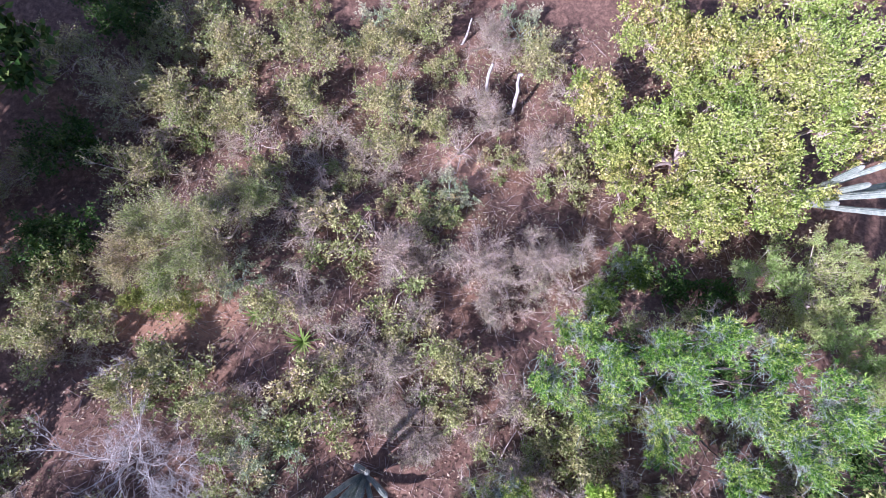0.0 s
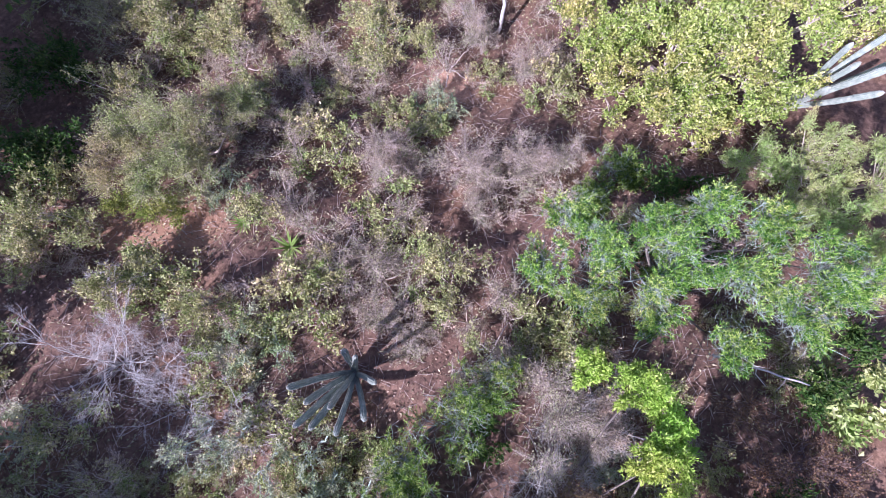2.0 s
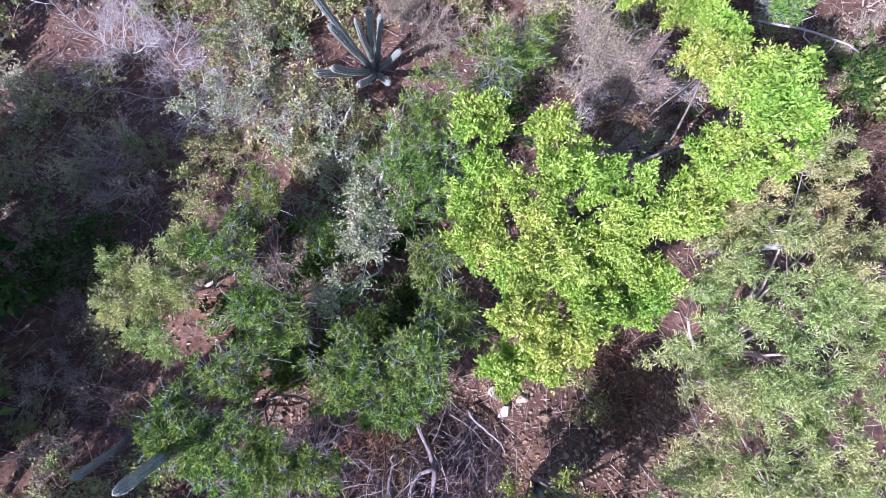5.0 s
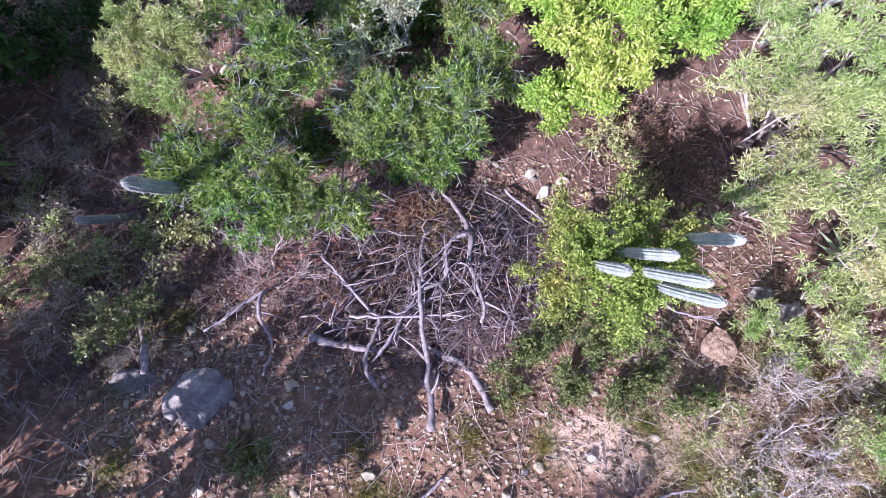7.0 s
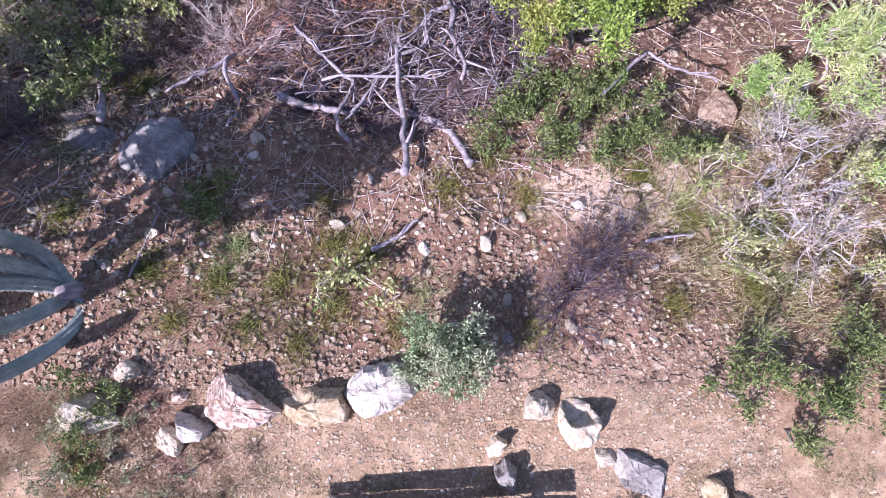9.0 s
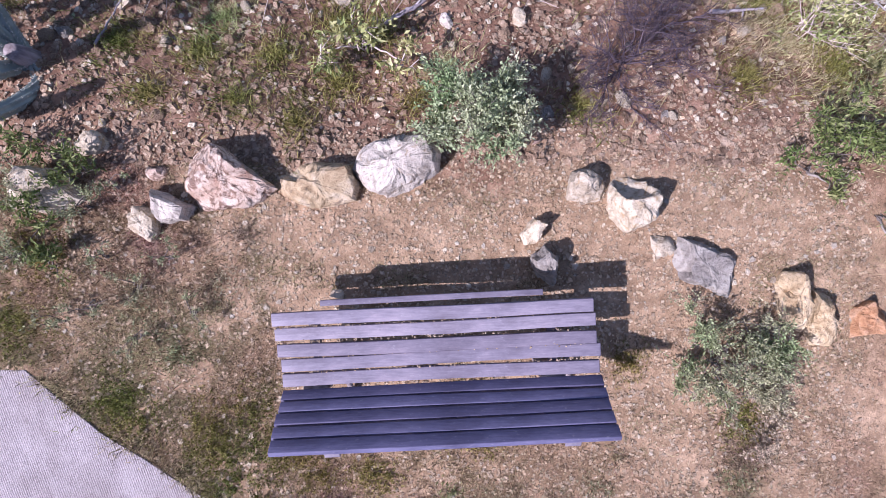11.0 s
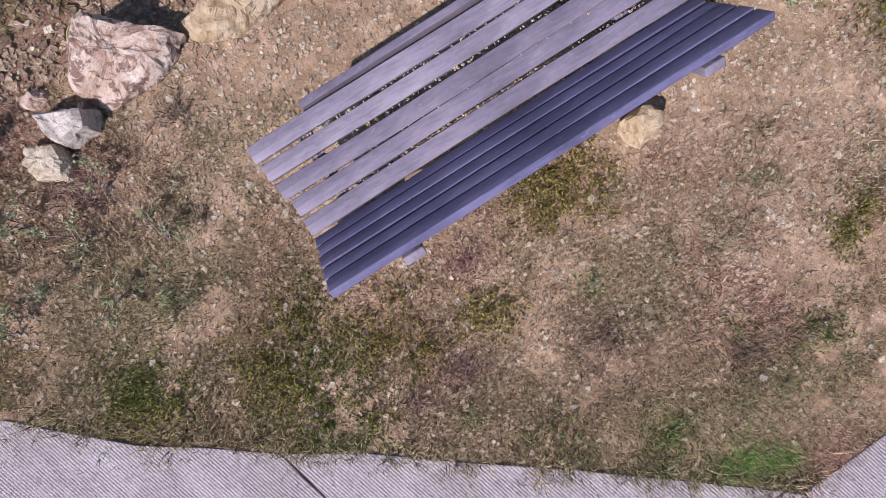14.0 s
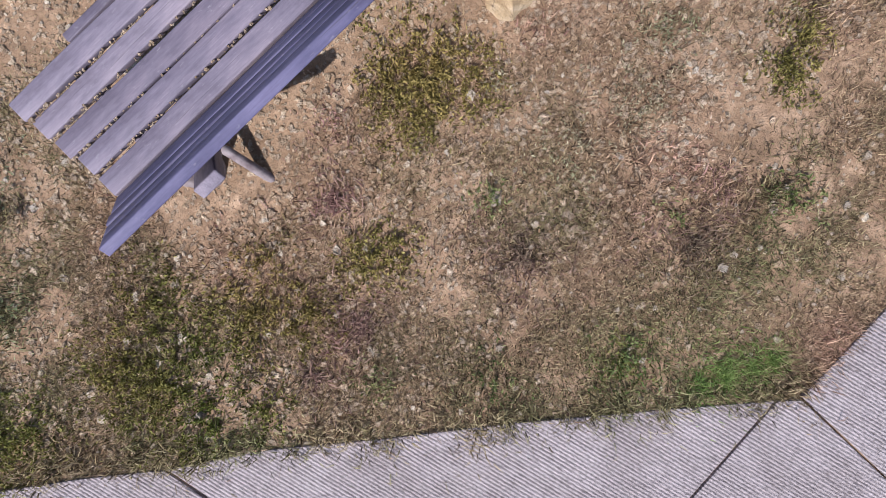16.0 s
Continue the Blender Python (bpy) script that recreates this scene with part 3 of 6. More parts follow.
def bare_shrub(name, label, x, y, r, h, seed, mat, count=9, forks=5, thick=0.02, lean=(0, 0), group=""):
    """A leafless shrub: a few crooked limbs that fork into boughs, twigs and fine tips."""
    rng = np.random.RandomState(seed)
    root = place(name, label, "dead shrub", x, y, group)
    limb, tg = Geo(), Geo()
    mains = max(4, int(count * 0.6))
    for i in range(mains):
        a = 2 * np.pi * (i + rng.uniform(-0.3, 0.3)) / mains
        q = r * rng.uniform(0.45, 1.0)
        e = np.array([np.cos(a) * q + lean[0], np.sin(a) * q + lean[1], h * rng.uniform(0.5, 1)])
        t = np.linspace(0, 1, 8)[:, None]
        path = e * t ** np.array([1.15, 1.15, 0.8]) + np.cumsum(rng.normal(size=(8, 3)), 0) * 0.045 * r * (1 - t * 0.3)
        path[0] = 0
        tube(limb, path, np.linspace(thick, thick * 0.3, 8), 5)
        bases, tips, ways = [], [], []
        for b in range(forks + 1):
            u = rng.uniform(0.25, 0.98)
            p0 = np.array([np.interp(u, t[:, 0], path[:, w]) for w in range(3)])
            d = unit(unit(e) * 0.75 + rng.normal(size=3) * np.array([0.75, 0.75, 0.4]) + np.array([0, 0, 0.15]))
            ln = r * rng.uniform(0.3, 0.7)
            bend = np.cumsum(rng.normal(size=(5, 3)), 0) * 0.06 * ln
            tt = np.linspace(0, 1, 5)[:, None]
            bough = p0 + d * ln * tt + bend * tt
            tube(limb, bough, np.linspace(thick * 0.42, thick * 0.16, 5), 4)
            n = 7
            k = rng.uniform(0.15, 1, n)
            bases.append(np.stack([np.interp(k, tt[:, 0], bough[:, w]) for w in range(3)], -1))
            dd = unit(d + rng.normal(size=(n, 3)) * 0.65)
            ways.append(dd)
            tips.append(bases[-1] + dd * ln * rng.uniform(0.2, 0.6, (n, 1)))
        base, tip, d = np.concatenate(bases), np.concatenate(tips), np.concatenate(ways)
        n = len(base)
        thin_twigs(tg, base, tip, thick * 0.2, thick * 0.1, rng.normal(size=(n, 3)) * 0.03 * r, 3)
        m = n * 4
        k = rng.randint(0, n, m)
        u2 = rng.uniform(0.25, 1, (m, 1))
        b2 = base[k] * (1 - u2) + tip[k] * u2
        d2 = unit(d[k] + rng.normal(size=(m, 3)) * 0.75)
        thin_twigs(tg, b2, b2 + d2 * r * rng.uniform(0.06, 0.2, (m, 1)), thick * 0.12, thick * 0.06, None, 3, False)
    part("trunk", limb, mat, root)
    tagged(part("brushwood", tg, mat, root), kind="stuff")
    return root


def column(root, path, r, ribs=9, seed=0, skin=None):
    """One ribbed cactus arm with pale spine felt along each rib."""
    rng = np.random.RandomState(seed)
    path = np.asarray(path, float)
    t = np.linspace(0, 1, len(path))
    tt = np.concatenate([np.linspace(0, 0.9, 13), [0.94, 0.97, 0.99, 1.0]])
    pts = np.stack([np.interp(tt, t, path[:, q]) for q in range(3)], -1)
    for _ in range(2):
        pts[1:-1] = (pts[:-2] + 2 * pts[1:-1] + pts[2:]) / 4
    rad = r * np.concatenate([np.linspace(0.85, 1.0, 13) * (1 + 0.03 * np.sin(np.arange(13) * 1.7 + seed)), [0.93, 0.78, 0.5, 0.12]])
    d = unit(np.gradient(pts, axis=0))
    ref = np.array([0.3, 1.0, 0.1])
    a = unit(np.cross(d, ref))
    b = np.cross(d, a)
    th = np.arange(ribs * 4) * 2 * np.pi / (ribs * 4)
    prof = np.where(np.arange(ribs * 4) % 4 == 0, 1.08, np.where(np.arange(ribs * 4) % 4 == 2, 0.80, 0.97))
    ring = a[:, None] * np.cos(th)[None, :, None] + b[:, None] * np.sin(th)[None, :, None]
    v = pts[:, None] + ring * (rad[:, None] * prof[None])[..., None]
    s, k = ribs * 4, len(pts)
    i = np.arange(k - 1)[:, None] * s
    j = np.arange(s)[None]
    g = Geo()
    g.add(v, np.stack([i + j, i + (j + 1) % s, i + s + (j + 1) % s, i + s + j], -1).reshape(-1, 4))
    arm = part("arm", g, skin or CACTUS, root)
    sp = Geo()
    for q in range(ribs):
        line = pts + ring[:, q * 4] * (rad * 1.085)[:, None]
        n = 40
        u = np.linspace(0, 1, n)
        base = np.stack([np.interp(u, np.linspace(0, 1, k), line[:, w]) for w in range(3)], -1)
        out = np.stack([np.interp(u, np.linspace(0, 1, k), ring[:, q * 4, w]) for w in range(3)], -1)
        kk = np.repeat(np.arange(n), 3)
        leaf_set(sp, base[kk] - out[kk] * 0.003, out[kk] + rng.normal(size=(len(kk), 3)) * 0.8, r * 0.26, r * 0.12, rng)
    tagged(part("spine_felt", sp, SPINES, arm, smooth=False), kind="stuff")
    return arm


def cactus(name, label, x, y, arms, r, seed, ribs=9, group="", skin=None):
    """A columnar cactus: a short woody foot and arms that bow out and rise. arms: rows of dx, dy, height, bow."""
    rng = np.random.RandomState(seed)
    root = place(name, label, "cactus", x, y, group)
    foot = Geo()
    tube(foot, [(0, 0, -0.1), (0, 0, 0.1), (0.01, 0, 0.22)], [r * 1.5, r * 1.3, r * 0.9], 9)
    part("woody_foot", foot, LOG_WOOD, root)
    for i, row in enumerate(arms):
        if len(row) != 4 or isinstance(row[0], tuple):
            way = np.array([(0, 0, 0.06)] + [(a - x, b - y, c - root.location.z) for a, b, c in row])
            column(root, way, r * rng.uniform(0.92, 1.08), ribs, seed + i, skin)
            continue
        dx, dy, h, bow = row
        t = np.linspace(0, 1, 9)
        e = np.stack([dx * t ** bow, dy * t ** bow, 0.12 + (h - 0.12) * t], -1) + rng.normal(size=(9, 3)) * 0.008
        e[0] = (0, 0, 0.06)
        column(root, e, r * rng.uniform(0.85, 1.1), ribs, seed + i, skin)
    return root

# ---------------------------------------------------------------- concrete path
def slab(corners, top=0.066, thick=0.12):
    bm = bmesh.new()
    f = bm.faces.new([bm.verts.new((x, y, top)) for x, y in corners])
    if f.normal.z < 0 or f.calc_area() == 0:
        f.normal_update()
    if f.normal.z < 0:
        f.normal_flip()
    ex = bmesh.ops.extrude_face_region(bm, geom=[f])
    for v in [g for g in ex["geom"] if isinstance(g, bmesh.types.BMVert)]:
        v.co.z -= thick
    bmesh.ops.recalc_face_normals(bm, faces=bm.faces)
    rim = [e for e in bm.edges if all(v.co.z > top - 0.01 for v in e.verts)]
    bmesh.ops.bevel(bm, geom=rim, offset=0.006, segments=2, affect="EDGES", profile=0.6)
    return bm


path_root = tagged(new("concrete_path"), "pale pinkish-grey grooved concrete path with weathered joints", "path", kind="structure")
path_root.rotation_euler = (0, 0, radians(18.5))
inv_turn = Matrix.Rotation(radians(-18.5), 2)
for corners in (
    [(-4.2, -0.42), (-1.72, -0.43), (-1.5, -0.62), (-1.24, -0.84), (-0.95, -1.02), (-0.668, -1.212), (-0.246, -2.725), (0.112, -4.6), (-4.2, -4.6)],
    [(-0.655, -1.22), (-0.3, -1.42), (0.1, -1.70), (0.5, -1.965), (1.0, -2.32), (1.34, -2.564), (0.81, -2.645), (-0.238, -2.727)],
    [(-0.236, -2.736), (0.81, -2.653), (1.345, -2.572), (1.42, -2.63), (1.474, -3.15), (1.527, -4.6), (0.12, -4.6)],
    [(1.429, -2.62), (1.95, -2.565), (3.2, -2.45), (6.2, -2.2), (6.2, -4.6), (1.536, -4.6), (1.483, -3.15)],
):
    turned = [tuple(inv_turn @ Vector(c)) for c in corners]
    part("slab", slab(turned), CONCRETE, path_root, smooth=False)


# ---------------------------------------------------------------- bench
def board(length, width, thick, seed, worn=0.002):
    """A weathered board with eased edges, along x, its top at z = 0."""
    rng = np.random.RandomState(seed)
    bm = bmesh.new()
    bmesh.ops.create_cube(bm, size=1)
    bmesh.ops.scale(bm, vec=(length, width, thick), verts=bm.verts)
    bmesh.ops.translate(bm, vec=(length / 2, 0, -thick / 2), verts=bm.verts)
    long_edges = [e for e in bm.edges if abs(e.verts[0].co.x - e.verts[1].co.x) > length / 2]
    bmesh.ops.subdivide_edges(bm, edges=long_edges, cuts=10)
    for v in bm.verts:
        s = math.sin(v.co.x * 3.1 + seed) * worn + rng.normal() * worn * 0.25
        v.co.y += s
        v.co.z += math.sin(v.co.x * 2.2 + seed * 2.1) * worn
    side = [e for e in bm.edges if abs(e.verts[0].co.x - e.verts[1].co.x) > 0.01]
    ends = [e for e in bm.edges if e not in side and (e.verts[0].co.x < 0.001 and e.verts[1].co.x < 0.001 or min(e.verts[0].co.x, e.verts[1].co.x) > length - 0.001)]
    corner = [e for e in side if len({round(f.normal.y, 0) for f in e.link_faces}) > 1]
    bmesh.ops.bevel(bm, geom=corner + ends, offset=0.005, segments=2, affect="EDGES", profile=0.6)
    return bm


def bench():
    root = tagged(new("bench"), "weathered violet-grey slatted bench on log legs", "bench")
    root.location = (0, 0, 0)
    root.rotation_euler = (0, 0, math.atan2(0.09, 1.83))
    ends = (-0.006, 0.004, 0.012, 0.03, 0.028)
    for i in range(5):
        o = part("seat_slat", board(1.835 + 0.006 * math.sin(i * 3), (0.077, 0.0745, 0.0765, 0.075, 0.0775)[i], 0.03, i + 1, 0.0036), WOOD, root)
        o.location = (ends[i], -0.042 - i * 0.0885 - (0.003 if i == 2 else 0), 0.458 - i * 0.006)
        o.rotation_euler = (radians(3.2), radians(0.12 * (i - 2)), radians((0.05, 0.2, -0.26, 0.16, -0.12)[i]))
    lean = math.atan2(0.335, 0.225)
    for i in range(5):
        o = part("back_slat", board(1.835, 0.072 if i < 4 else 0.08, 0.034, i + 11), SHADED_BACK_WOOD, root)
        k = 0.022 + i * 0.0855
        o.location = (0.03 + 0.003 * math.sin(i * 2), -0.455 - k * math.cos(lean), 0.447 + k * math.sin(lean))
        o.rotation_euler = (math.pi - lean + math.pi, 0, radians((0.0, -0.1, 0.08, 0.05, 0.0)[i]))
    apron = part("front_rail", board(1.28, 0.07, 0.035, 31), WOOD, root, "paler rail under the front slat")
    apron.location = (0.27, 0.022, 0.405)
    apron.rotation_euler = (radians(84), 0, 0)
    for x in (0.22, 1.6):
        g = Geo()
        rng = np.random.RandomState(int(x * 10))
        n = 9
        zz = np.linspace(-0.12, 0.40, n)
        tube(g, np.stack([x + rng.normal(size=n) * 0.004, np.full(n, -0.44), zz], -1), 0.075 + rng.normal(size=n) * 0.003, 14)
        part("log_leg", g, LOG_WOOD, root, "round grey log under the seat")
        b = part("seat_bearer", board(0.46, 0.06, 0.05, int(x * 7)), WOOD, root)
        b.location, b.rotation_euler = (x, -0.01, 0.415), (0, radians(3), radians(-90))
        b = part("back_bracket", board(0.415, 0.085, 0.038, int(x * 9)), WOOD, root, "plank behind the backrest")
        along, out = Vector((0, -math.cos(lean), math.sin(lean))), Vector((0, -math.sin(lean), -math.cos(lean)))
        turn = Matrix((along, Vector((1, 0, 0)), along.cross(Vector((1, 0, 0))))).transposed().to_4x4()
        b.matrix_local = Matrix.Translation(Vector((x + (0.13 if x < 1 else 0.03), -0.455, 0.447)) + out * 0.066 - along * 0.04) @ turn
        g = Geo()
        tube(g, [(x + 0.08, -0.30, 0.36), (x + 0.13, -0.48, 0.16), (x + 0.17, -0.68, 0.0)], [0.018, 0.019, 0.02], 8)
        part("brace_rod", g, LOG_WOOD, root, "thin grey brace running down to the ground")
    return root


bench()


# ---------------------------------------------------------------- rocks
def rock_mesh(name, size, seed, mat, cuts=3, facets=9):
    """An angular stone: a ball cut by random planes, then roughened."""
    rng = np.random.RandomState(seed)
    bm = bmesh.new()
    bmesh.ops.create_icosphere(bm, subdivisions=cuts, radius=1)
    planes = [(unit(rng.normal(size=3)), rng.uniform(0.5, 0.85)) for _ in range(facets)] + [(np.array([0.05, -0.1, 0.99]), 0.78)]
    for v in bm.verts:
        p = np.array(v.co)
        for nrm, dist in planes:
            k = p @ nrm - dist
            if k > 0:
                p = p - nrm * k * 0.95
        q = Vector(p * 2.1 + seed)
        p = p * (1 + 0.13 * noise.noise(q) + 0.09 * noise.noise(q * 2.9) + (0.05 * noise.noise(q * 7.3) if cuts > 2 else 0))
        v.co = p * np.array(size)
    me = bpy.data.meshes.new(name)
    bm.to_mesh(me)
    bm.free()
    me.materials.append(mat)
    return me


def rock(name, label, x, y, sx, sy, sz, turn, seed, mat, lift=0.0, group="rocks round the bench terrace", tilt=0.0):
    sx, sy, sz = sx * 1.22, sy * 1.25, sz * 1.15
    o = new(name, rock_mesh(name, (sx, sy, sz), seed, mat, 4 if max(sx, sy) > 0.14 else 3))
    o.location = (x, y, gz(x, y) + sz * 0.25 + lift)
    o.rotation_euler = (tilt, 0, radians(turn))
    return tagged(o, label, "rock", group)


def hewn(name, label, corners, top, seed, mat, group="rocks round the bench terrace", tilt=(0.0, 0.0), crown=0.62):
    """A broken boulder: its plan has the given corners, its sides lean in, its top is tilted and chipped. tilt: rise of the top along x and y."""
    rng = np.random.RandomState(seed)
    pts = np.array(corners, float)
    c = pts.mean(0)
    if np.sum(pts[:, 0] * np.roll(pts[:, 1], -1) - pts[:, 1] * np.roll(pts[:, 0], -1)) < 0:
        pts = pts[::-1]
    u = (np.arange(6) / 6)[None, :, None]
    ring = (pts[:, None] * (1 - u) + np.roll(pts, -1, 0)[:, None] * u).reshape(-1, 2) - c
    n = len(ring)
    base = gz(*c)
    off = rng.normal(size=2) * 0.02
    v = []
    levels = [(-0.14, 1.08), (0.0, 1.1), (0.22, 1.09), (0.45, 1.05), (0.68, 1.0), (0.86, 0.92), (0.97, crown * 1.1), (1.0, crown * 0.62), (1.01, crown * 0.25)]
    for h, k in levels:
        xy = ring * k + off * h
        z = h * top + (xy[:, 0] * tilt[0] + xy[:, 1] * tilt[1]) * max(h, 0)
        v.append(np.column_stack([xy, z]))
    v = np.concatenate(v)
    cuts = [(unit(rng.normal(size=3) * np.array([1, 1, 0.5]) + np.array([0, 0, 0.25])), rng.uniform(0.8, 0.98)) for _ in range(6)]
    ext = np.array([np.abs(ring[:, 0]).max(), np.abs(ring[:, 1]).max(), top * 0.9])
    for p in v:
        q = p / ext
        for nrm, dist in cuts:
            d = q @ nrm - dist
            if d > 0:
                p -= nrm * ext * d * 0.75
        w = Vector(p * 9 + seed)
        chip = noise.noise(w) * 0.020 + noise.noise(w * 2.7) * 0.012 + abs(noise.noise(w * 1.6 + Vector((5, 1, 2)))) * -0.022 + noise.noise(w * 6.5) * 0.006
        p += unit(np.array([p[0], p[1], p[2] - top * 0.3])) * chip
    k, i = len(levels), np.arange(n)
    f = np.concatenate([np.stack([a * n + i, a * n + (i + 1) % n, a * n + n + (i + 1) % n, a * n + n + i], -1) for a in range(k - 1)])
    g = Geo()
    g.add(v, [f, np.stack([(k - 1) * n + i, (k - 1) * n + (i + 1) % n, np.full(n, k * n)], -1)])
    g.v.append(np.array([[0.0, 0.0, top * 1.01]]))
    g.n += 1
    o = part(name, g, mat, smooth=False)
    o.location = (c[0], c[1], base)
    return tagged(o, label, "rock", group)


hewn("boulder", "large pink and white mottled boulder half sunk in soil", [(-0.57, 1.03), (-0.43, 0.98), (-0.27, 0.85), (-0.08, 0.71), (-0.14, 0.65), (-0.31, 0.62), (-0.56, 0.6), (-0.64, 0.71), (-0.64, 0.9)], 0.2, 3, PINK_STONE, tilt=(-0.1, 0.22))
hewn("boulder", "yellowish angular boulder with dark hollows", [(-0.06, 0.85), (0.01, 0.88), (0.18, 0.89), (0.37, 0.88), (0.42, 0.78), (0.4, 0.67), (0.27, 0.61), (0.11, 0.63), (-0.06, 0.69)], 0.2, 12, OCHRE_STONE, tilt=(-0.05, 0.2))
hewn("boulder", "big white streaked boulder beside the sage shrub", [(0.39, 0.89), (0.54, 1.04), (0.68, 1.07), (0.87, 1.06), (0.94, 0.95), (0.91, 0.78), (0.78, 0.69), (0.46, 0.69), (0.42, 0.79)], 0.26, 21, WHITE_STONE, tilt=(-0.1, 0.15))
hewn("boulder", "small grey-white angular stone in the row", [(-0.86, 0.72), (-0.75, 0.69), (-0.61, 0.62), (-0.65, 0.53), (-0.79, 0.51), (-0.85, 0.6)], 0.16, 31, WHITE_STONE, tilt=(0.1, 0.2))
hewn("boulder", "low pale stone at the end of the row", [(-1.04, 0.63), (-0.91, 0.61), (-0.84, 0.55), (-0.83, 0.46), (-0.9, 0.39), (-1.01, 0.48)], 0.12, 42, PALE_STONE, tilt=(0.1, 0.1))
hewn("boulder", "pale boulder among herb clumps at the terrace edge", [(-1.74, 0.8), (-1.62, 0.87), (-1.44, 0.82), (-1.33, 0.66), (-1.5, 0.58), (-1.7, 0.6)], 0.22, 45, PALE_STONE, tilt=(0.1, 0.25))
hewn("boulder", "cream stone leaning on its larger neighbour", [(1.8, 0.86), (1.91, 0.85), (2.0, 0.78), (1.95, 0.65), (1.75, 0.63)], 0.18, 52, PALE_STONE, tilt=(0.1, 0.2))
hewn("boulder", "cream blocky boulder with a deep shadow", [(2.07, 0.81), (2.23, 0.78), (2.33, 0.66), (2.28, 0.46), (2.13, 0.46), (2.0, 0.6)], 0.24, 61, PALE_STONE, tilt=(-0.1, 0.1), crown=0.75)
hewn("stone_slab", "flat grey rectangular stone lying in gravel", [(2.48, 0.42), (2.66, 0.36), (2.84, 0.28), (2.78, 0.05), (2.62, 0.12), (2.44, 0.19)], 0.10, 75, GREY_STONE, crown=0.82)
hewn("stone", "small cream stone touching the flat slab", [(2.31, 0.43), (2.42, 0.43), (2.47, 0.36), (2.42, 0.28), (2.31, 0.34)], 0.07, 81, PALE_STONE)
hewn("stone", "upright yellowish stone with dark lee side", [(3.14, 0.2), (3.21, 0.21), (3.27, 0.04), (3.24, -0.16), (3.13, -0.09), (3.08, 0.11)], 0.17, 92, OCHRE_STONE, tilt=(-0.2, 0.1))
hewn("stone", "yellow and white broken stone", [(3.34, 0.07), (3.44, 0.05), (3.42, -0.03), (3.52, -0.16), (3.43, -0.26), (3.28, -0.25), (3.31, -0.11)], 0.14, 103, OCHRE_STONE, tilt=(0.1, 0.2))
hewn("stone", "rusty orange low stone", [(3.57, -0.05), (3.66, 0.02), (3.78, 0.0), (3.78, -0.21), (3.59, -0.21)], 0.1, 113, RUST_STONE)
hewn("stone", "rounded grey stone standing in the bench shadow", [(1.53, 0.3), (1.61, 0.36), (1.7, 0.3), (1.7, 0.14), (1.58, 0.13)], 0.2, 122, GREY_STONE, tilt=(0.0, 0.3))
hewn("stone", "pale wedge stone by the crumbled earth", [(1.46, 0.44), (1.54, 0.54), (1.61, 0.5), (1.56, 0.39), (1.49, 0.37)], 0.1, 131, PALE_STONE, tilt=(0.3, 0.3))
rock("stone", "little white stone beside the bench", 0.29, 0.06, 0.045, 0.035, 0.035, 0, 141, PALE_STONE)
rock("stone", "white stone at the edge of the slope", -1.31, 1.03, 0.10, 0.07, 0.07, -10, 152, PALE_STONE)
rock("stone", "small round pinkish stone at the edge", -0.86, 0.83, 0.06, 0.05, 0.05, -10, 162, PINK_STONE)
rock("stone", "half-buried brownish stone below the bench backrest", 1.57, -0.72, 0.10, 0.08, 0.1, 20, 174, OCHRE_STONE, 0.03)
rock("boulder", "broad grey boulder below the brush pile", -1.44, 2.88, 0.29, 0.23, 0.17, 15, 187, GREY_STONE, group="rocks on the slope")
rock("boulder", "tall pale grey boulder among dry shrubs", 3.78, 3.25, 0.15, 0.18, 0.16, 25, 192, RUBBLE, group="rocks on the slope")
rock("stone_slab", "low flat grey stone beside the boulder", -2.12, 3.0, 0.24, 0.13, 0.06, -5, 203, GREY_STONE, group="rocks on the slope")
rock("stone", "pale stone in the loose gravel", 4.6, 3.5, 0.2, 0.15, 0.1, 30, 211, GREY_STONE, group="rocks on the slope")
rock("stone", "pale stone in the loose gravel", 4.45, 3.75, 0.15, 0.13, 0.1, 0, 222, GREY_STONE, group="rocks on the slope")
rr = np.random.RandomState(5)
slope_stones = [(0.22, 2.17, 0.09), (1.37, 2.2, 0.08), (1.0, 1.95, 0.07), (1.51, 1.99, 0.085), (2.8, 2.36, 0.1), (2.34, 2.31, 0.09),
                (-1.33, 2.11, 0.085), (-1.14, 1.92, 0.075), (-0.57, 2.81, 0.07), (-1.67, 3.5, 0.07), (-1.5, 3.3, 0.07), (2.2, 4.95, 0.12),
                (2.45, 5.1, 0.1), (2.7, 4.9, 0.11), (2.05, 5.2, 0.09), (1.9, 4.2, 0.08), (-0.3, 3.1, 0.06), (0.5, 2.6, 0.06)]
for k, (x, y, s) in enumerate(slope_stones):
    rock("stone", "fist-sized pale stone lying on the slope", x, y, s * 0.78, s * rr.uniform(0.45, 0.75), s * 0.55, rr.uniform(0, 180), 300 + k, (PALE_STONE, RUBBLE, WHITE_STONE)[k % 3], 0.0, "rocks on the slope")


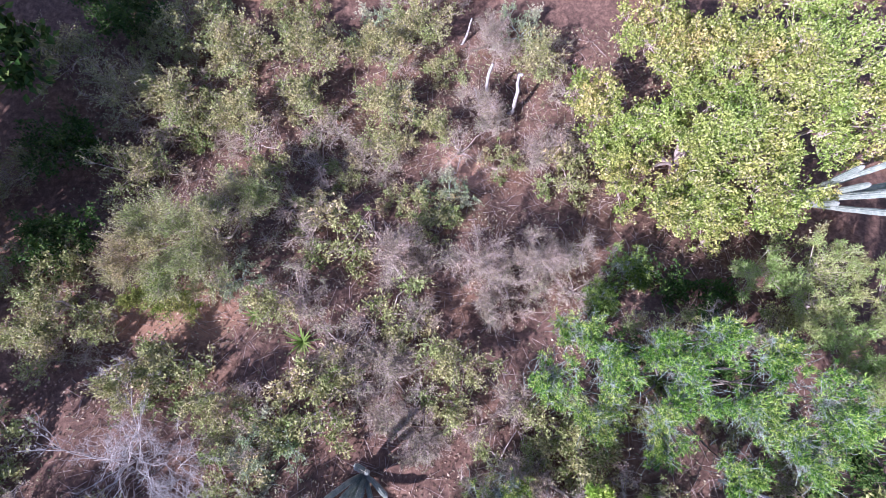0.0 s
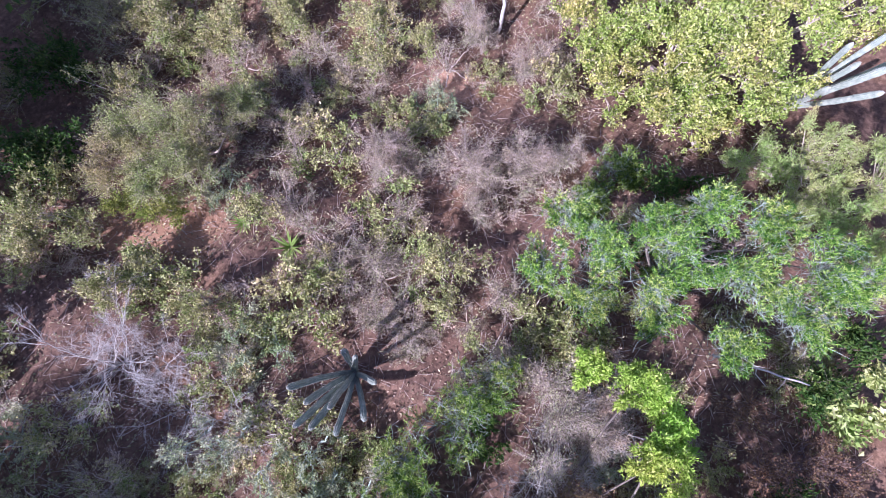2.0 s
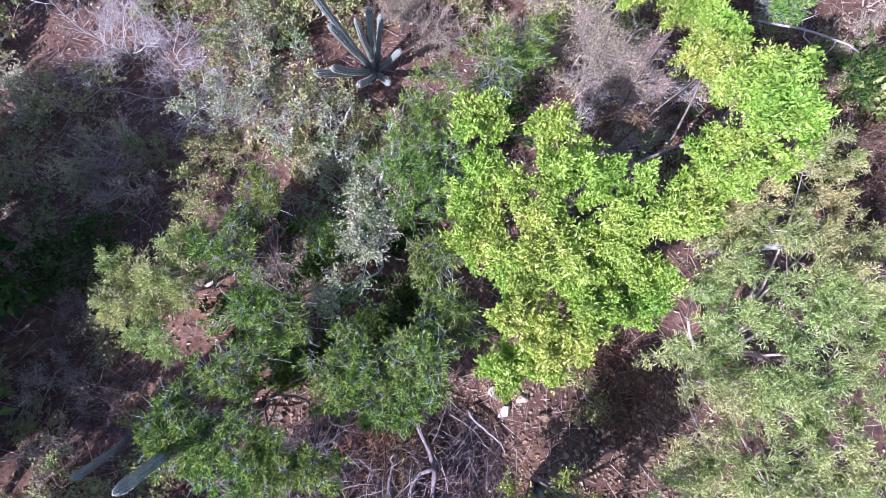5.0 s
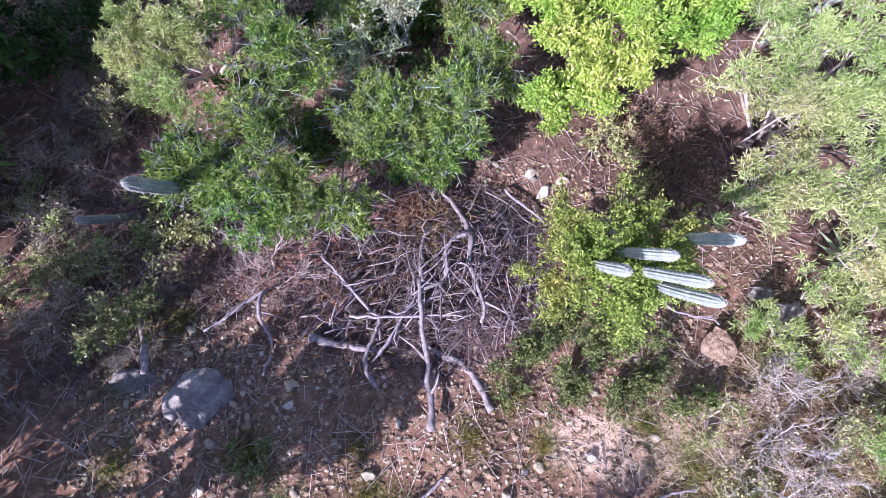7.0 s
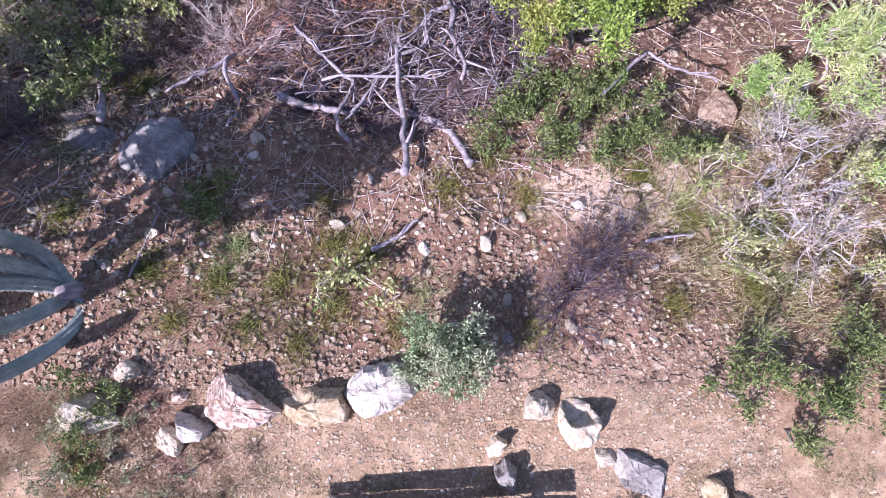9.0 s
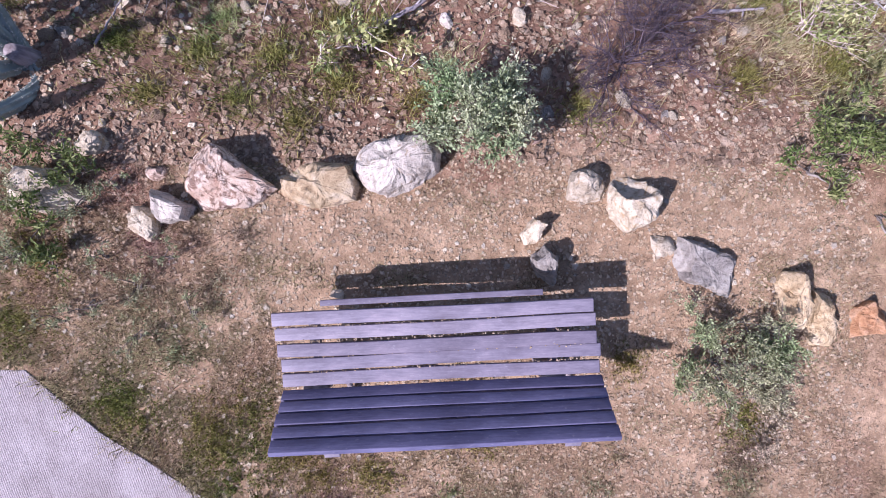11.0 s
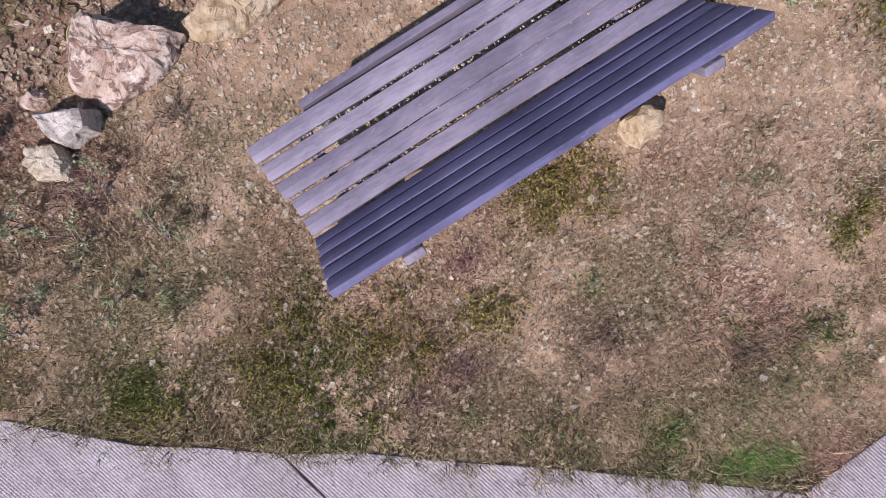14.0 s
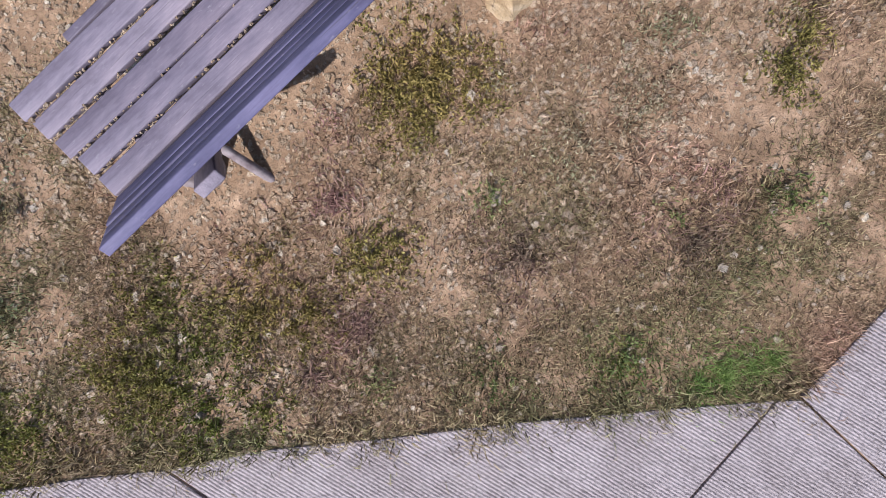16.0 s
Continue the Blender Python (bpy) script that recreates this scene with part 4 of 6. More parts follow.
# ---------------------------------------------------------------- brush pile
def stick(name, label, a, b, r, seed, mat, knots=7, wig=0.05, group="", forks=0):
    """A dead branch from a to b, with side stubs."""
    rng = np.random.RandomState(seed)
    a, b = np.array(a, float), np.array(b, float)
    ln = np.linalg.norm(b - a)
    t = np.linspace(0, 1, knots)[:, None]
    p = (b - a) * t + np.sin(t * np.pi * rng.uniform(0.8, 2.2)) * rng.normal(size=3) * wig * ln + rng.normal(size=(knots, 3)) * wig * 0.15 * ln
    p[0], p[-1] = 0, b - a
    g = Geo()
    tube(g, p, r * np.linspace(1, 0.55, knots) * (1 + rng.normal(size=knots) * 0.12), 8 if r > 0.015 else 4)
    for _ in range(forks):
        u = rng.uniform(0.2, 0.9)
        base = np.array([np.interp(u, t[:, 0], p[:, q]) for q in range(3)])
        d = unit(unit(b - a) * 0.6 + rng.normal(size=3) * np.array([0.8, 0.8, 0.5]))
        e = base + d * ln * rng.uniform(0.12, 0.35)
        m = (base + e) / 2 + rng.normal(size=3) * 0.03 * ln
        tube(g, [base, m, e], [r * 0.5, r * 0.38, r * 0.2], 5)
    o = part(name, g, mat)
    o.location = a
    return tagged(o, label, "dead wood", group)


PILE = "dead wood in the brush pile"
big = [
    # ax, ay, height, bx, by, height, radius, forks
    (-0.42, 3.42, 0.10, 0.30, 3.25, 0.12, 0.052, 0),
    (0.82, 2.62, 0.22, 0.72, 3.95, 0.30, 0.045, 3),
    (0.74, 3.95, 0.34, 0.86, 4.6, 0.25, 0.036, 2),
    (1.42, 2.72, 0.06, 0.78, 3.30, 0.12, 0.055, 0),
    (1.27, 4.42, 0.30, 0.85, 5.25, 0.24, 0.035, 2),
    (1.28, 4.45, 0.32, 1.34, 3.55, 0.28, 0.034, 2),
    (1.28, 4.48, 0.34, 0.70, 3.85, 0.34, 0.03, 2),
    (-0.02, 3.62, 0.22, 1.15, 3.62, 0.32, 0.020, 3),
    (0.30, 2.95, 0.22, 0.20, 3.65, 0.30, 0.030, 2),
    (0.20, 3.65, 0.30, -0.35, 4.25, 0.28, 0.024, 3),
    (0.30, 3.25, 0.25, 0.66, 3.8, 0.32, 0.022, 2),
    (1.72, 5.0, 0.12, 2.16, 4.55, 0.12, 0.024, 0),
    (-0.9, 3.9, 0.2, -0.82, 3.1, 0.12, 0.026, 2),
    (-0.9, 3.9, 0.2, -1.5, 3.5, 0.12, 0.026, 2),
    (-1.95, 3.15, 0.25, -2.35, 3.85, 0.12, 0.05, 0),
    (2.62, 3.35, 0.22, 3.1, 3.8, 0.45, 0.03, 1),
    (3.1, 3.8, 0.45, 3.75, 3.5, 0.35, 0.018, 2),
    (2.85, 2.0, 0.08, 3.26, 2.05, 0.08, 0.02, 1),
    (0.55, 1.95, 0.1, 0.95, 2.2, 0.1, 0.024, 2),
    (-1.42, 1.75, 0.06, -1.3, 2.3, 0.06, 0.014, 0),
]
for k, (ax, ay, ah, bx, by, bh, r, fk) in enumerate(big):
    r *= 0.84
    stick("log" if r > 0.04 else "branch", "grey weathered log on the brush pile" if r > 0.04 else "bleached forked dead branch on the brush pile",
          (ax, ay, gz(ax, ay) + ah), (bx, by, gz(bx, by) + bh), r, 400 + k, LOG_WOOD if r > 0.022 else GREY_STICK, 14, 0.05 if r < 0.05 else 0.018, PILE, fk)
rp = np.random.RandomState(11)
for k in range(290):
    a = rp.uniform(0, 2 * np.pi)
    q = rp.uniform(0, 1) ** 0.6
    cx, cy = 0.75 + 1.35 * q * np.cos(a), 4.15 + 0.95 * q * np.sin(a)
    th = rp.normal(0.5, 1.0)
    ln = rp.uniform(0.2, 0.75)
    dx, dy = np.cos(th) * ln / 2, np.sin(th) * ln / 2
    h = 0.05 + 0.26 * (1 - q) + rp.uniform(0, 0.12)
    stick("stick", "thin grey-brown stick tangled in the pile", (cx - dx, cy - dy, gz(cx - dx, cy - dy) + h), (cx + dx, cy + dy, gz(cx + dx, cy + dy) + h + rp.normal() * 0.05),
          rp.uniform(0.003, 0.011), 600 + k, (LOG_WOOD, PILE_TWIG, GREY_STICK, PILE_TWIG, PURPLE_TWIG, GREY_STICK)[k % 6], 6, 0.06, PILE, 3)

rng = np.random.RandomState(31)
n = 4200
qa, qr = rng.uniform(0, 2 * np.pi, n), rng.uniform(0, 1, n) ** 0.55
cx, cy = 0.7 + 1.5 * qr * np.cos(qa), 4.15 + 1.1 * qr * np.sin(qa)
th, ln = rng.normal(0.5, 1.1, n), rng.uniform(0.1, 0.45, n)
hh = 0.03 + 0.24 * (1 - qr) * rng.uniform(0.2, 1, n)
ax, ay, bx, by = cx - np.cos(th) * ln / 2, cy - np.sin(th) * ln / 2, cx + np.cos(th) * ln / 2, cy + np.sin(th) * ln / 2
g = Geo()
thin_twigs(g, np.stack([ax, ay, ground_z(ax, ay) + hh], -1), np.stack([bx, by, ground_z(bx, by) + hh + rng.normal(size=n) * 0.05], -1), 0.0042, 0.002, None, 3, False)
tagged(part("pile_brushwood", g, PILE_TWIG), "tangle of fine reddish-brown twigs in the brush pile", "brushwood", kind="stuff")
n = 2600
cx, cy = np.concatenate([rng.normal(0.75, 0.28, n // 2), rng.normal(0.3, 0.7, n // 2)]), np.concatenate([rng.normal(4.62, 0.16, n // 2), rng.normal(4.0, 0.35, n // 2)])
g = Geo()
leaf_set(g, np.stack([cx, cy, ground_z(cx, cy) + rng.uniform(0.03, 0.3, n)], -1), rng.normal(size=(n, 3)) * np.array([1, 1, 0.3]), 0.12, 0.012, rng)
tagged(part("dry_needles", g, RUST_LEAF, smooth=False), "rusty dry leaves caught in the brush pile", "leaf litter", kind="stuff")
# pale loose stones strewn over the upper slope
shapes = [rock_mesh("stone", (1.0, f, 0.62), 900 + k, (PALE_STONE, RUBBLE, PALE_STONE, GREY_STONE, RUBBLE)[k], 2) for k, f in enumerate((0.8, 0.7, 0.9, 0.75, 0.85))]
for k in range(330):
    x, y = rng.uniform(-2.7, 4.6), rng.uniform(1.15, 5.4)
    if y > 3.4 and rng.uniform() < 0.6:
        continue
    s_ = 0.022 + 0.055 * rng.uniform() ** 2.2
    o = new("stone", shapes[k % 5])
    o.location = (x, y, gz(x, y) + s_ * 0.3)
    o.scale = (s_, s_, s_ * rng.uniform(0.8, 1.2))
    o.rotation_euler = (rng.uniform(-0.3, 0.3), rng.uniform(-0.3, 0.3), rng.uniform(0, 6.28))
    tagged(o, "small loose stone on the gravelly slope", "rock", "loose stones on the slope")

# ---------------------------------------------------------------- trees and shrubs
plant("tree", "bright yellow-green leafy tree with an open bare middle", "tree", 3.3, 7.6,
      [(1.88, 8.6, -1.35, 0.40), (2.62, 8.25, -0.95, 0.40), (4.62, 8.4, -0.55, 0.66), (4.6, 9.2, -1.5, 0.45), (4.65, 10.2, -2.0, 0.48), (3.9, 10.4, -2.1, 0.33),
       (4.85, 9.6, -1.75, 0.38), (2.0, 7.85, -1.35, 0.52), (2.75, 7.4, -1.05, 0.55), (3.5, 7.5, -0.95, 0.55), (4.1, 7.5, -1.0, 0.5), (3.4, 6.75, -1.05, 0.55),
       (2.15, 6.85, -1.25, 0.5), (2.35, 5.85, -1.15, 0.56), (2.3, 6.35, -1.05, 0.5), (3.05, 6.35, -1.0, 0.5), (1.85, 7.25, -1.45, 0.42), (2.7, 6.9, -1.0, 0.5), (3.0, 7.9, -1.1, 0.42), (4.3, 7.9, -0.9, 0.45)], "broad", 1, thick=0.035, dens=1.75)
plant("tree", "lime-green tree with spreading broad leafy crown", "tree", 7.0, 15.6,
      [(5.1, 16.6, -5.9, 1.1), (6.9, 17.3, -5.6, 1.3), (9.0, 17.4, -5.2, 1.5), (6.6, 15.0, -5.3, 1.15), (5.5, 15.2, -5.9, 0.85), (8.0, 14.9, -4.9, 1.05),
       (6.2, 18.4, -6.0, 1.1), (7.7, 16.2, -5.0, 1.3), (9.4, 16.1, -4.8, 1.1), (8.6, 18.9, -5.6, 1.2), (10.8, 17.0, -5.0, 1.2), (7.0, 16.3, -5.5, 1.0), (6.0, 16.1, -5.9, 0.9), (7.9, 17.4, -5.5, 1.1), (7.2, 14.3, -5.6, 0.8), (7.0, 15.6, -5.1, 0.9)], "lime", 2, thick=0.05, dens=0.75)
plant("tree", "soft green tree behind the cactus columns", "tree", 8.6, 12.7,
      [(8.5, 13.3, -4.2, 0.85), (7.6, 13.4, -4.5, 0.6), (8.6, 12.3, -3.8, 0.75), (9.6, 12.8, -3.9, 0.9), (9.3, 11.6, -3.6, 0.7)], "pale", 3, thick=0.05)
plant("tree", "feathery green tree with silvery bare twigs", "tree", 5.7, 11.4,
      [(4.0, 12.5, -3.4, 0.40), (3.6, 11.8, -3.4, 0.42), (4.55, 11.85, -3.2, 0.5), (6.05, 12.5, -2.8, 0.42), (5.6, 11.8, -2.8, 0.5), (6.8, 12.2, -2.6, 0.40),
       (6.4, 11.4, -2.5, 0.5), (7.45, 11.55, -2.4, 0.5), (5.1, 11.1, -2.7, 0.5), (7.0, 10.95, -2.3, 0.5), (7.9, 11.3, -2.4, 0.4), (4.3, 11.2, -3.2, 0.4), (5.3, 12.3, -3.1, 0.35), (6.2, 10.5, -2.6, 0.4)], "feather", 4, thick=0.028)
plant("shrub", "dense olive-grey dome-shaped shrub", "shrub", -2.9, 14.2,
      [(-3.7, 14.4, -4.9, 0.85), (-2.75, 14.5, -4.7, 0.95), (-2.0, 15.0, -5.2, 0.65), (-4.1, 13.9, -4.9, 0.6), (-2.6, 13.7, -4.7, 0.7), (-3.3, 13.6, -4.6, 0.6)], "fine", 5, thick=0.03, dens=2.3)
plant("shrub", "yellow-green leafy shrub at the foot of the dome", "shrub", -3.5, 13.1, [(-3.3, 13.15, -4.7, 0.5), (-3.85, 13.1, -4.75, 0.42), (-3.0, 12.95, -4.85, 0.35)], "bush", 6, dens=1.5)
plant("shrub", "rounded grey-green shrub with tiny leaves", "shrub", 0.4, 7.1, [(0.45, 7.1, -2.0, 0.58), (0.22, 7.7, -2.15, 0.4), (0.12, 6.6, -1.85, 0.38), (0.75, 7.5, -2.1, 0.4)], "grey", 7)
plant("shrub", "yellowish olive shrub with drooping twigs", "shrub", -2.0, 6.6, [(-2.35, 6.6, -1.75, 0.48), (-1.9, 6.9, -1.75, 0.52), (-2.15, 6.15, -1.65, 0.42), (-1.6, 7.3, -1.95, 0.42), (-2.6, 6.9, -1.9, 0.4)], "pale", 8)
plant("small_tree", "bushy feathery green sapling", "shrub", -0.7, 6.4, [(-0.82, 6.4, -1.4, 0.46), (-0.45, 6.3, -1.45, 0.42), (-1.3, 7.1, -1.7, 0.4), (-0.9, 7.85, -2.1, 0.36)], "sapling", 9, thick=0.02)
plant("small_tree", "bushy feathery green sapling", "shrub", 0.4, 5.6, [(0.12, 5.55, -1.35, 0.38), (0.5, 5.55, -1.35, 0.4), (0.75, 5.25, -1.45, 0.34), (0.3, 5.95, -1.5, 0.36)], "sapling", 10, thick=0.02)
plant("small_tree", "bushy feathery green sapling", "shrub", 1.15, 5.8, [(1.25, 5.9, -1.3, 0.46), (1.05, 5.45, -1.4, 0.4), (1.5, 6.4, -1.55, 0.44), (1.35, 7.0, -1.8, 0.42)], "sapling", 11, thick=0.02)
plant("small_tree", "feathery bluish-green sapling above the brush pile", "shrub", -1.0, 5.1, [(-1.02, 5.75, -1.2, 0.38), (-1.4, 5.1, -0.95, 0.46), (-0.8, 4.78, -0.85, 0.4), (-1.05, 5.1, -0.9, 0.4), (-0.5, 4.9, -0.95, 0.38), (-0.08, 4.75, -0.95, 0.33), (-1.75, 5.2, -1.1, 0.4)], "sapling", 12, thick=0.02)
plant("shrub", "fresh green feathery shrub", "shrub", 1.4, 8.8, [(1.25, 9.0, -2.5, 0.52), (1.45, 8.3, -2.25, 0.55), (2.1, 9.5, -2.7, 0.55), (2.65, 10.1, -2.9, 0.5), (0.85, 8.3, -2.3, 0.48), (1.15, 7.7, -2.1, 0.4)], "sapling", 13)
plant("shrub", "bluish-green open shrub with silvery twigs", "shrub", 0.5, 8.0, [(0.5, 7.95, -2.25, 0.38), (0.85, 8.75, -2.8, 0.35)], "grey", 14)
for k, (x, y, z, r) in enumerate([(-2.1, 9.2, -2.9, 0.42), (-1.5, 9.1, -2.85, 0.5), (-0.95, 8.8, -2.75, 0.42), (-0.2, 8.95, -2.85, 0.42), (-0.1, 8.4, -2.65, 0.4)]):
    plant("shrub", "sparse grey shrub with small pale leaves", "shrub", x, y, [(x, y, z, r), (x + 0.3, y + 0.3, z - 0.25, r * 0.7)], "grey", 20 + k, "grey shrubs on the slope", dens=0.55)
plant("tree", "tall pale-green fine-leaved tree", "tree", 5.0, 5.6,
      [(4.5, 6.4, -0.95, 0.55), (5.25, 6.5, -0.95, 0.56), (4.35, 5.6, -0.75, 0.58), (5.05, 5.6, -0.65, 0.62), (5.7, 5.8, -0.75, 0.55), (4.2, 4.95, -0.55, 0.5),
       (4.8, 4.8, -0.45, 0.52), (5.4, 4.8, -0.5, 0.5), (3.85, 4.6, -0.6, 0.38), (4.9, 4.3, -0.4, 0.46), (4.8, 7.2, -1.3, 0.45), (6.1, 7.3, -1.4, 0.5), (5.9, 8.0, -1.6, 0.52),
       (6.2, 5.2, -0.6, 0.6), (6.3, 6.4, -0.9, 0.6), (5.4, 7.1, -1.15, 0.5), (4.6, 6.9, -1.1, 0.45), (5.0, 7.7, -1.4, 0.5), (5.8, 6.7, -0.95, 0.5), (4.0, 5.9, -0.95, 0.4)], "pale", 30, thick=0.026, dens=0.95)
plant("shrub", "tall yellow-green leafy shrub round the cactus columns", "shrub", 2.5, 4.25,
      [(2.5, 4.2, -0.02, 0.4), (2.82, 4.12, -0.05, 0.4), (2.22, 4.12, -0.15, 0.38), (2.9, 4.42, -0.2, 0.38), (2.5, 3.85, -0.35, 0.4), (2.2, 4.5, -0.4, 0.42), (3.05, 4.0, -0.45, 0.33), (1.98, 4.15, -0.55, 0.38), (2.6, 4.6, -0.3, 0.36), (2.15, 3.8, -0.6, 0.3), (2.35, 4.02, 0.1, 0.33), (2.66, 3.9, 0.08, 0.33), (2.15, 4.25, 0.0, 0.32), (2.85, 4.2, 0.05, 0.33), (2.5, 4.3, 0.12, 0.3)], "bush", 31, dens=1.5)
plant("shrub", "grey-green sage shrub among the terrace rocks", "shrub", 1.28, 1.12, [(1.22, 1.14, 0.26, 0.3), (1.42, 1.04, 0.22, 0.26), (1.02, 1.12, 0.22, 0.25), (1.42, 1.32, 0.16, 0.27), (1.1, 1.35, 0.14, 0.25), (1.25, 1.25, 0.3, 0.2)], "sage", 32, thick=0.012, dens=2.0)
plant("shrub", "sparse grey-green shrub beside the bench", "shrub", 2.72, -0.38, [(2.68, -0.35, 0.16, 0.32), (2.86, -0.62, 0.13, 0.28), (2.6, -0.1, 0.13, 0.25), (2.88, -0.15, 0.14, 0.28), (2.98, -0.42, 0.14, 0.26), (2.95, -0.8, 0.1, 0.22), (3.1, -0.2, 0.1, 0.2), (2.5, -0.5, 0.08, 0.18)], "herb", 33, thick=0.008, dens=1.5)
for k, (x, y, z, r) in enumerate([(3.95, 1.0, 0.18, 0.36), (3.5, 1.15, 0.12, 0.3), (4.25, 1.3, 0.1, 0.28), (3.3, 0.85, 0.16, 0.2), (4.5, 0.8, 0.2, 0.35), (3.75, 0.55, 0.16, 0.2)]):
    plant("shrub", "low fresh green weedy shrub", "shrub", x, y, [(x, y, z, r), (x + 0.15, y - 0.12, z - 0.05, r * 0.7)], "weed", 40 + k, "green shrubs by the terrace", 0.01)
for k, (x, y, r) in enumerate([(-1.35, 0.86, 0.24), (-1.28, 0.62, 0.2), (-1.55, 0.5, 0.24), (-1.75, 0.75, 0.25), (-1.5, 0.25, 0.2), (-1.8, 0.3, 0.25), (-1.62, 1.05, 0.2), (-1.15, 0.3, 0.17), (-0.95, 0.12, 0.16), (-1.25, 0.0, 0.17), (-0.75, 0.3, 0.13), (-0.6, -0.05, 0.14), (-0.95, -0.2, 0.15), (-1.1, 0.75, 0.14), (-1.45, -0.1, 0.2)]):
    plant("herb_clump", "small grey-green herb clump", "herb", x, y, [(x, y, gz(x, y) + 0.12, r)], "herb" if k % 2 or k > 6 else "weed", 50 + k, "herb clumps", 0.008, 0.8 if k < 7 else 0.35)
for k, (x, y, r) in enumerate([(1.73, 3.15, 0.32), (2.38, 3.3, 0.36), (2.8, 3.0, 0.34), (2.07, 2.88, 0.3), (3.2, 2.78, 0.3), (1.56, 2.85, 0.2), (2.6, 3.55, 0.3), (2.25, 3.08, 0.3), (2.58, 2.85, 0.28), (1.9, 3.3, 0.28), (2.95, 3.3, 0.28), (2.1, 3.5, 0.28)]):
    plant("weed_clump", "low mat of green weeds below the terrace", "weeds", x, y, [(x, y, gz(x, y) + 0.12, r), (x + r * 0.7, y + 0.1, gz(x + r * 0.7, y + 0.1) + 0.1, r * 0.7)], "weed", 60 + k, "green weed mats", 0.008, 0.95)
for k, (x, y, r, h) in enumerate([(4.15, 2.85, 0.42, 0.4), (3.55, 1.95, 0.4, 0.3), (4.2, 1.9, 0.45, 0.4), (4.55, 2.5, 0.45, 0.5), (3.9, 2.3, 0.4, 0.35), (4.6, 1.6, 0.35, 0.35), (5.0, 3.1, 0.5, 0.5), (3.5, 2.6, 0.3, 0.3)]):
    plant("shrub", "dry straw-coloured shrub with faded leaves", "shrub", x, y, [(x, y, gz(x, y) + h * 0.5, r), (x + 0.2, y + 0.2, gz(x, y) + h * 0.4, r * 0.7)], "fine" if k % 2 else "brown", 70 + k, "dry shrubs right of the slope", 0.01, 0.5)
    if k % 2 == 0:
        bare_shrub("dead_shrub", "bleached leafless twigs of a dead shrub", x + 0.2, y + 0.1, 0.4, 0.35, 90 + k, DEAD_WOOD, 6, 3, 0.012)

for k, (x, y, z, r) in enumerate([(5.0, 3.6, -0.8, 0.5), (5.6, 2.9, -0.5, 0.5), (5.2, 2.2, -0.2, 0.45), (5.7, 1.6, 0.1, 0.45), (5.0, 1.3, 0.1, 0.35), (4.4, 3.3, -0.9, 0.3), (6.5, 3.3, -0.6, 0.45)]):
    plant("shrub", "pale yellowish-green fine-leaved shrub", "shrub", x, y, [(x, y, z, r), (x - 0.25, y + 0.3, z - 0.15, r * 0.7)], "pale", 95 + k, "pale shrubs below the tree", 0.02, 0.7)
bare_shrub("dead_shrub", "low leafless shrub on the slope, dark purple deepened for shadow", 2.2, 1.62, 0.46, 0.34, 108, PURPLE_TWIG, 18, 7, 0.008)
bare_shrub("dead_shrub", "low leafless shrub on the slope, dark purple deepened for shadow", 2.48, 1.92, 0.34, 0.28, 109, PURPLE_TWIG, 14, 6, 0.008)
# brown leafless shrubs on the lower slope
for k, (x, y, z, r) in enumerate([(0.83, 13.8, -5.2, 0.8), (2.5, 13.6, -5.0, 0.8), (3.65, 13.75, -5.1, 0.75), (4.4, 13.8, -5.2, 0.5), (3.0, 18.5, -7.1, 0.7), (2.7, 16.9, -6.8, 0.65),
                                  (4.05, 16.0, -6.6, 0.65), (1.36, 12.7, -4.7, 0.45), (2.67, 12.7, -4.7, 0.45), (0.87, 12.0, -4.4, 0.55), (2.97, 11.2, -4.1, 0.5), (0.8, 11.0, -4.0, 0.45),
                                  (3.05, 10.2, -3.5, 0.5), (3.6, 9.75, -2.35, 0.75), (3.9, 9.3, -2.5, 0.6)]):
    plant("shrub", "dry pinkish-brown twiggy shrub", "shrub", x, y, [(x, y, z, r), (x + r * 0.55, y - 0.1, z - r * 0.3, r * 0.65)], "brown", 110 + k, "dry brown shrubs", 0.03, 1.7)
for k, (x, y, z, r) in enumerate([(-2.5, 18.2, -6.9, 1.0), (-0.8, 18.4, -6.9, 0.85), (-2.3, 16.8, -6.5, 0.75), (-1.0, 17.3, -6.7, 0.65), (0.77, 17.0, -6.6, 0.75), (0.66, 18.3, -6.9, 0.85), (0.77, 16.0, -6.4, 0.62),
                                  (-1.65, 15.6, -6.2, 0.55), (1.84, 16.4, -6.5, 0.52), (-1.35, 13.0, -4.7, 0.5), (-5.4, 12.9, -4.6, 0.7), (-5.5, 12.3, -4.4, 0.7), (-4.5, 12.7, -4.6, 0.5),
                                  (2.1, 11.8, -4.2, 0.7), (1.9, 11.1, -4.0, 0.5), (1.6, 18.9, -7.0, 0.8), (-3.8, 17.2, -6.6, 0.8), (4.2, 18.0, -7.0, 0.7), (-3.9, 11.6, -4.0, 0.5), (-2.3, 11.2, -3.9, 0.5)]):
    plant("shrub", "olive scrub with small dusty leaves", "shrub", x, y, [(x, y, z, r), (x - r * 0.5, y + 0.15, z - r * 0.25, r * 0.7)], "olive", 140 + k, "olive scrub on the slope")
bare_shrub("dead_shrub", "white leafless branching shrub", -3.7, 10.3, 1.05, 1.1, 170, DEAD_WOOD, 15, 6, 0.013, (0.25, 0.35))
bare_shrub("dead_shrub", "long white leafless branches reaching sideways", -2.9, 10.2, 0.8, 0.6, 175, DEAD_WOOD, 9, 6, 0.011, (0.6, 0.1))
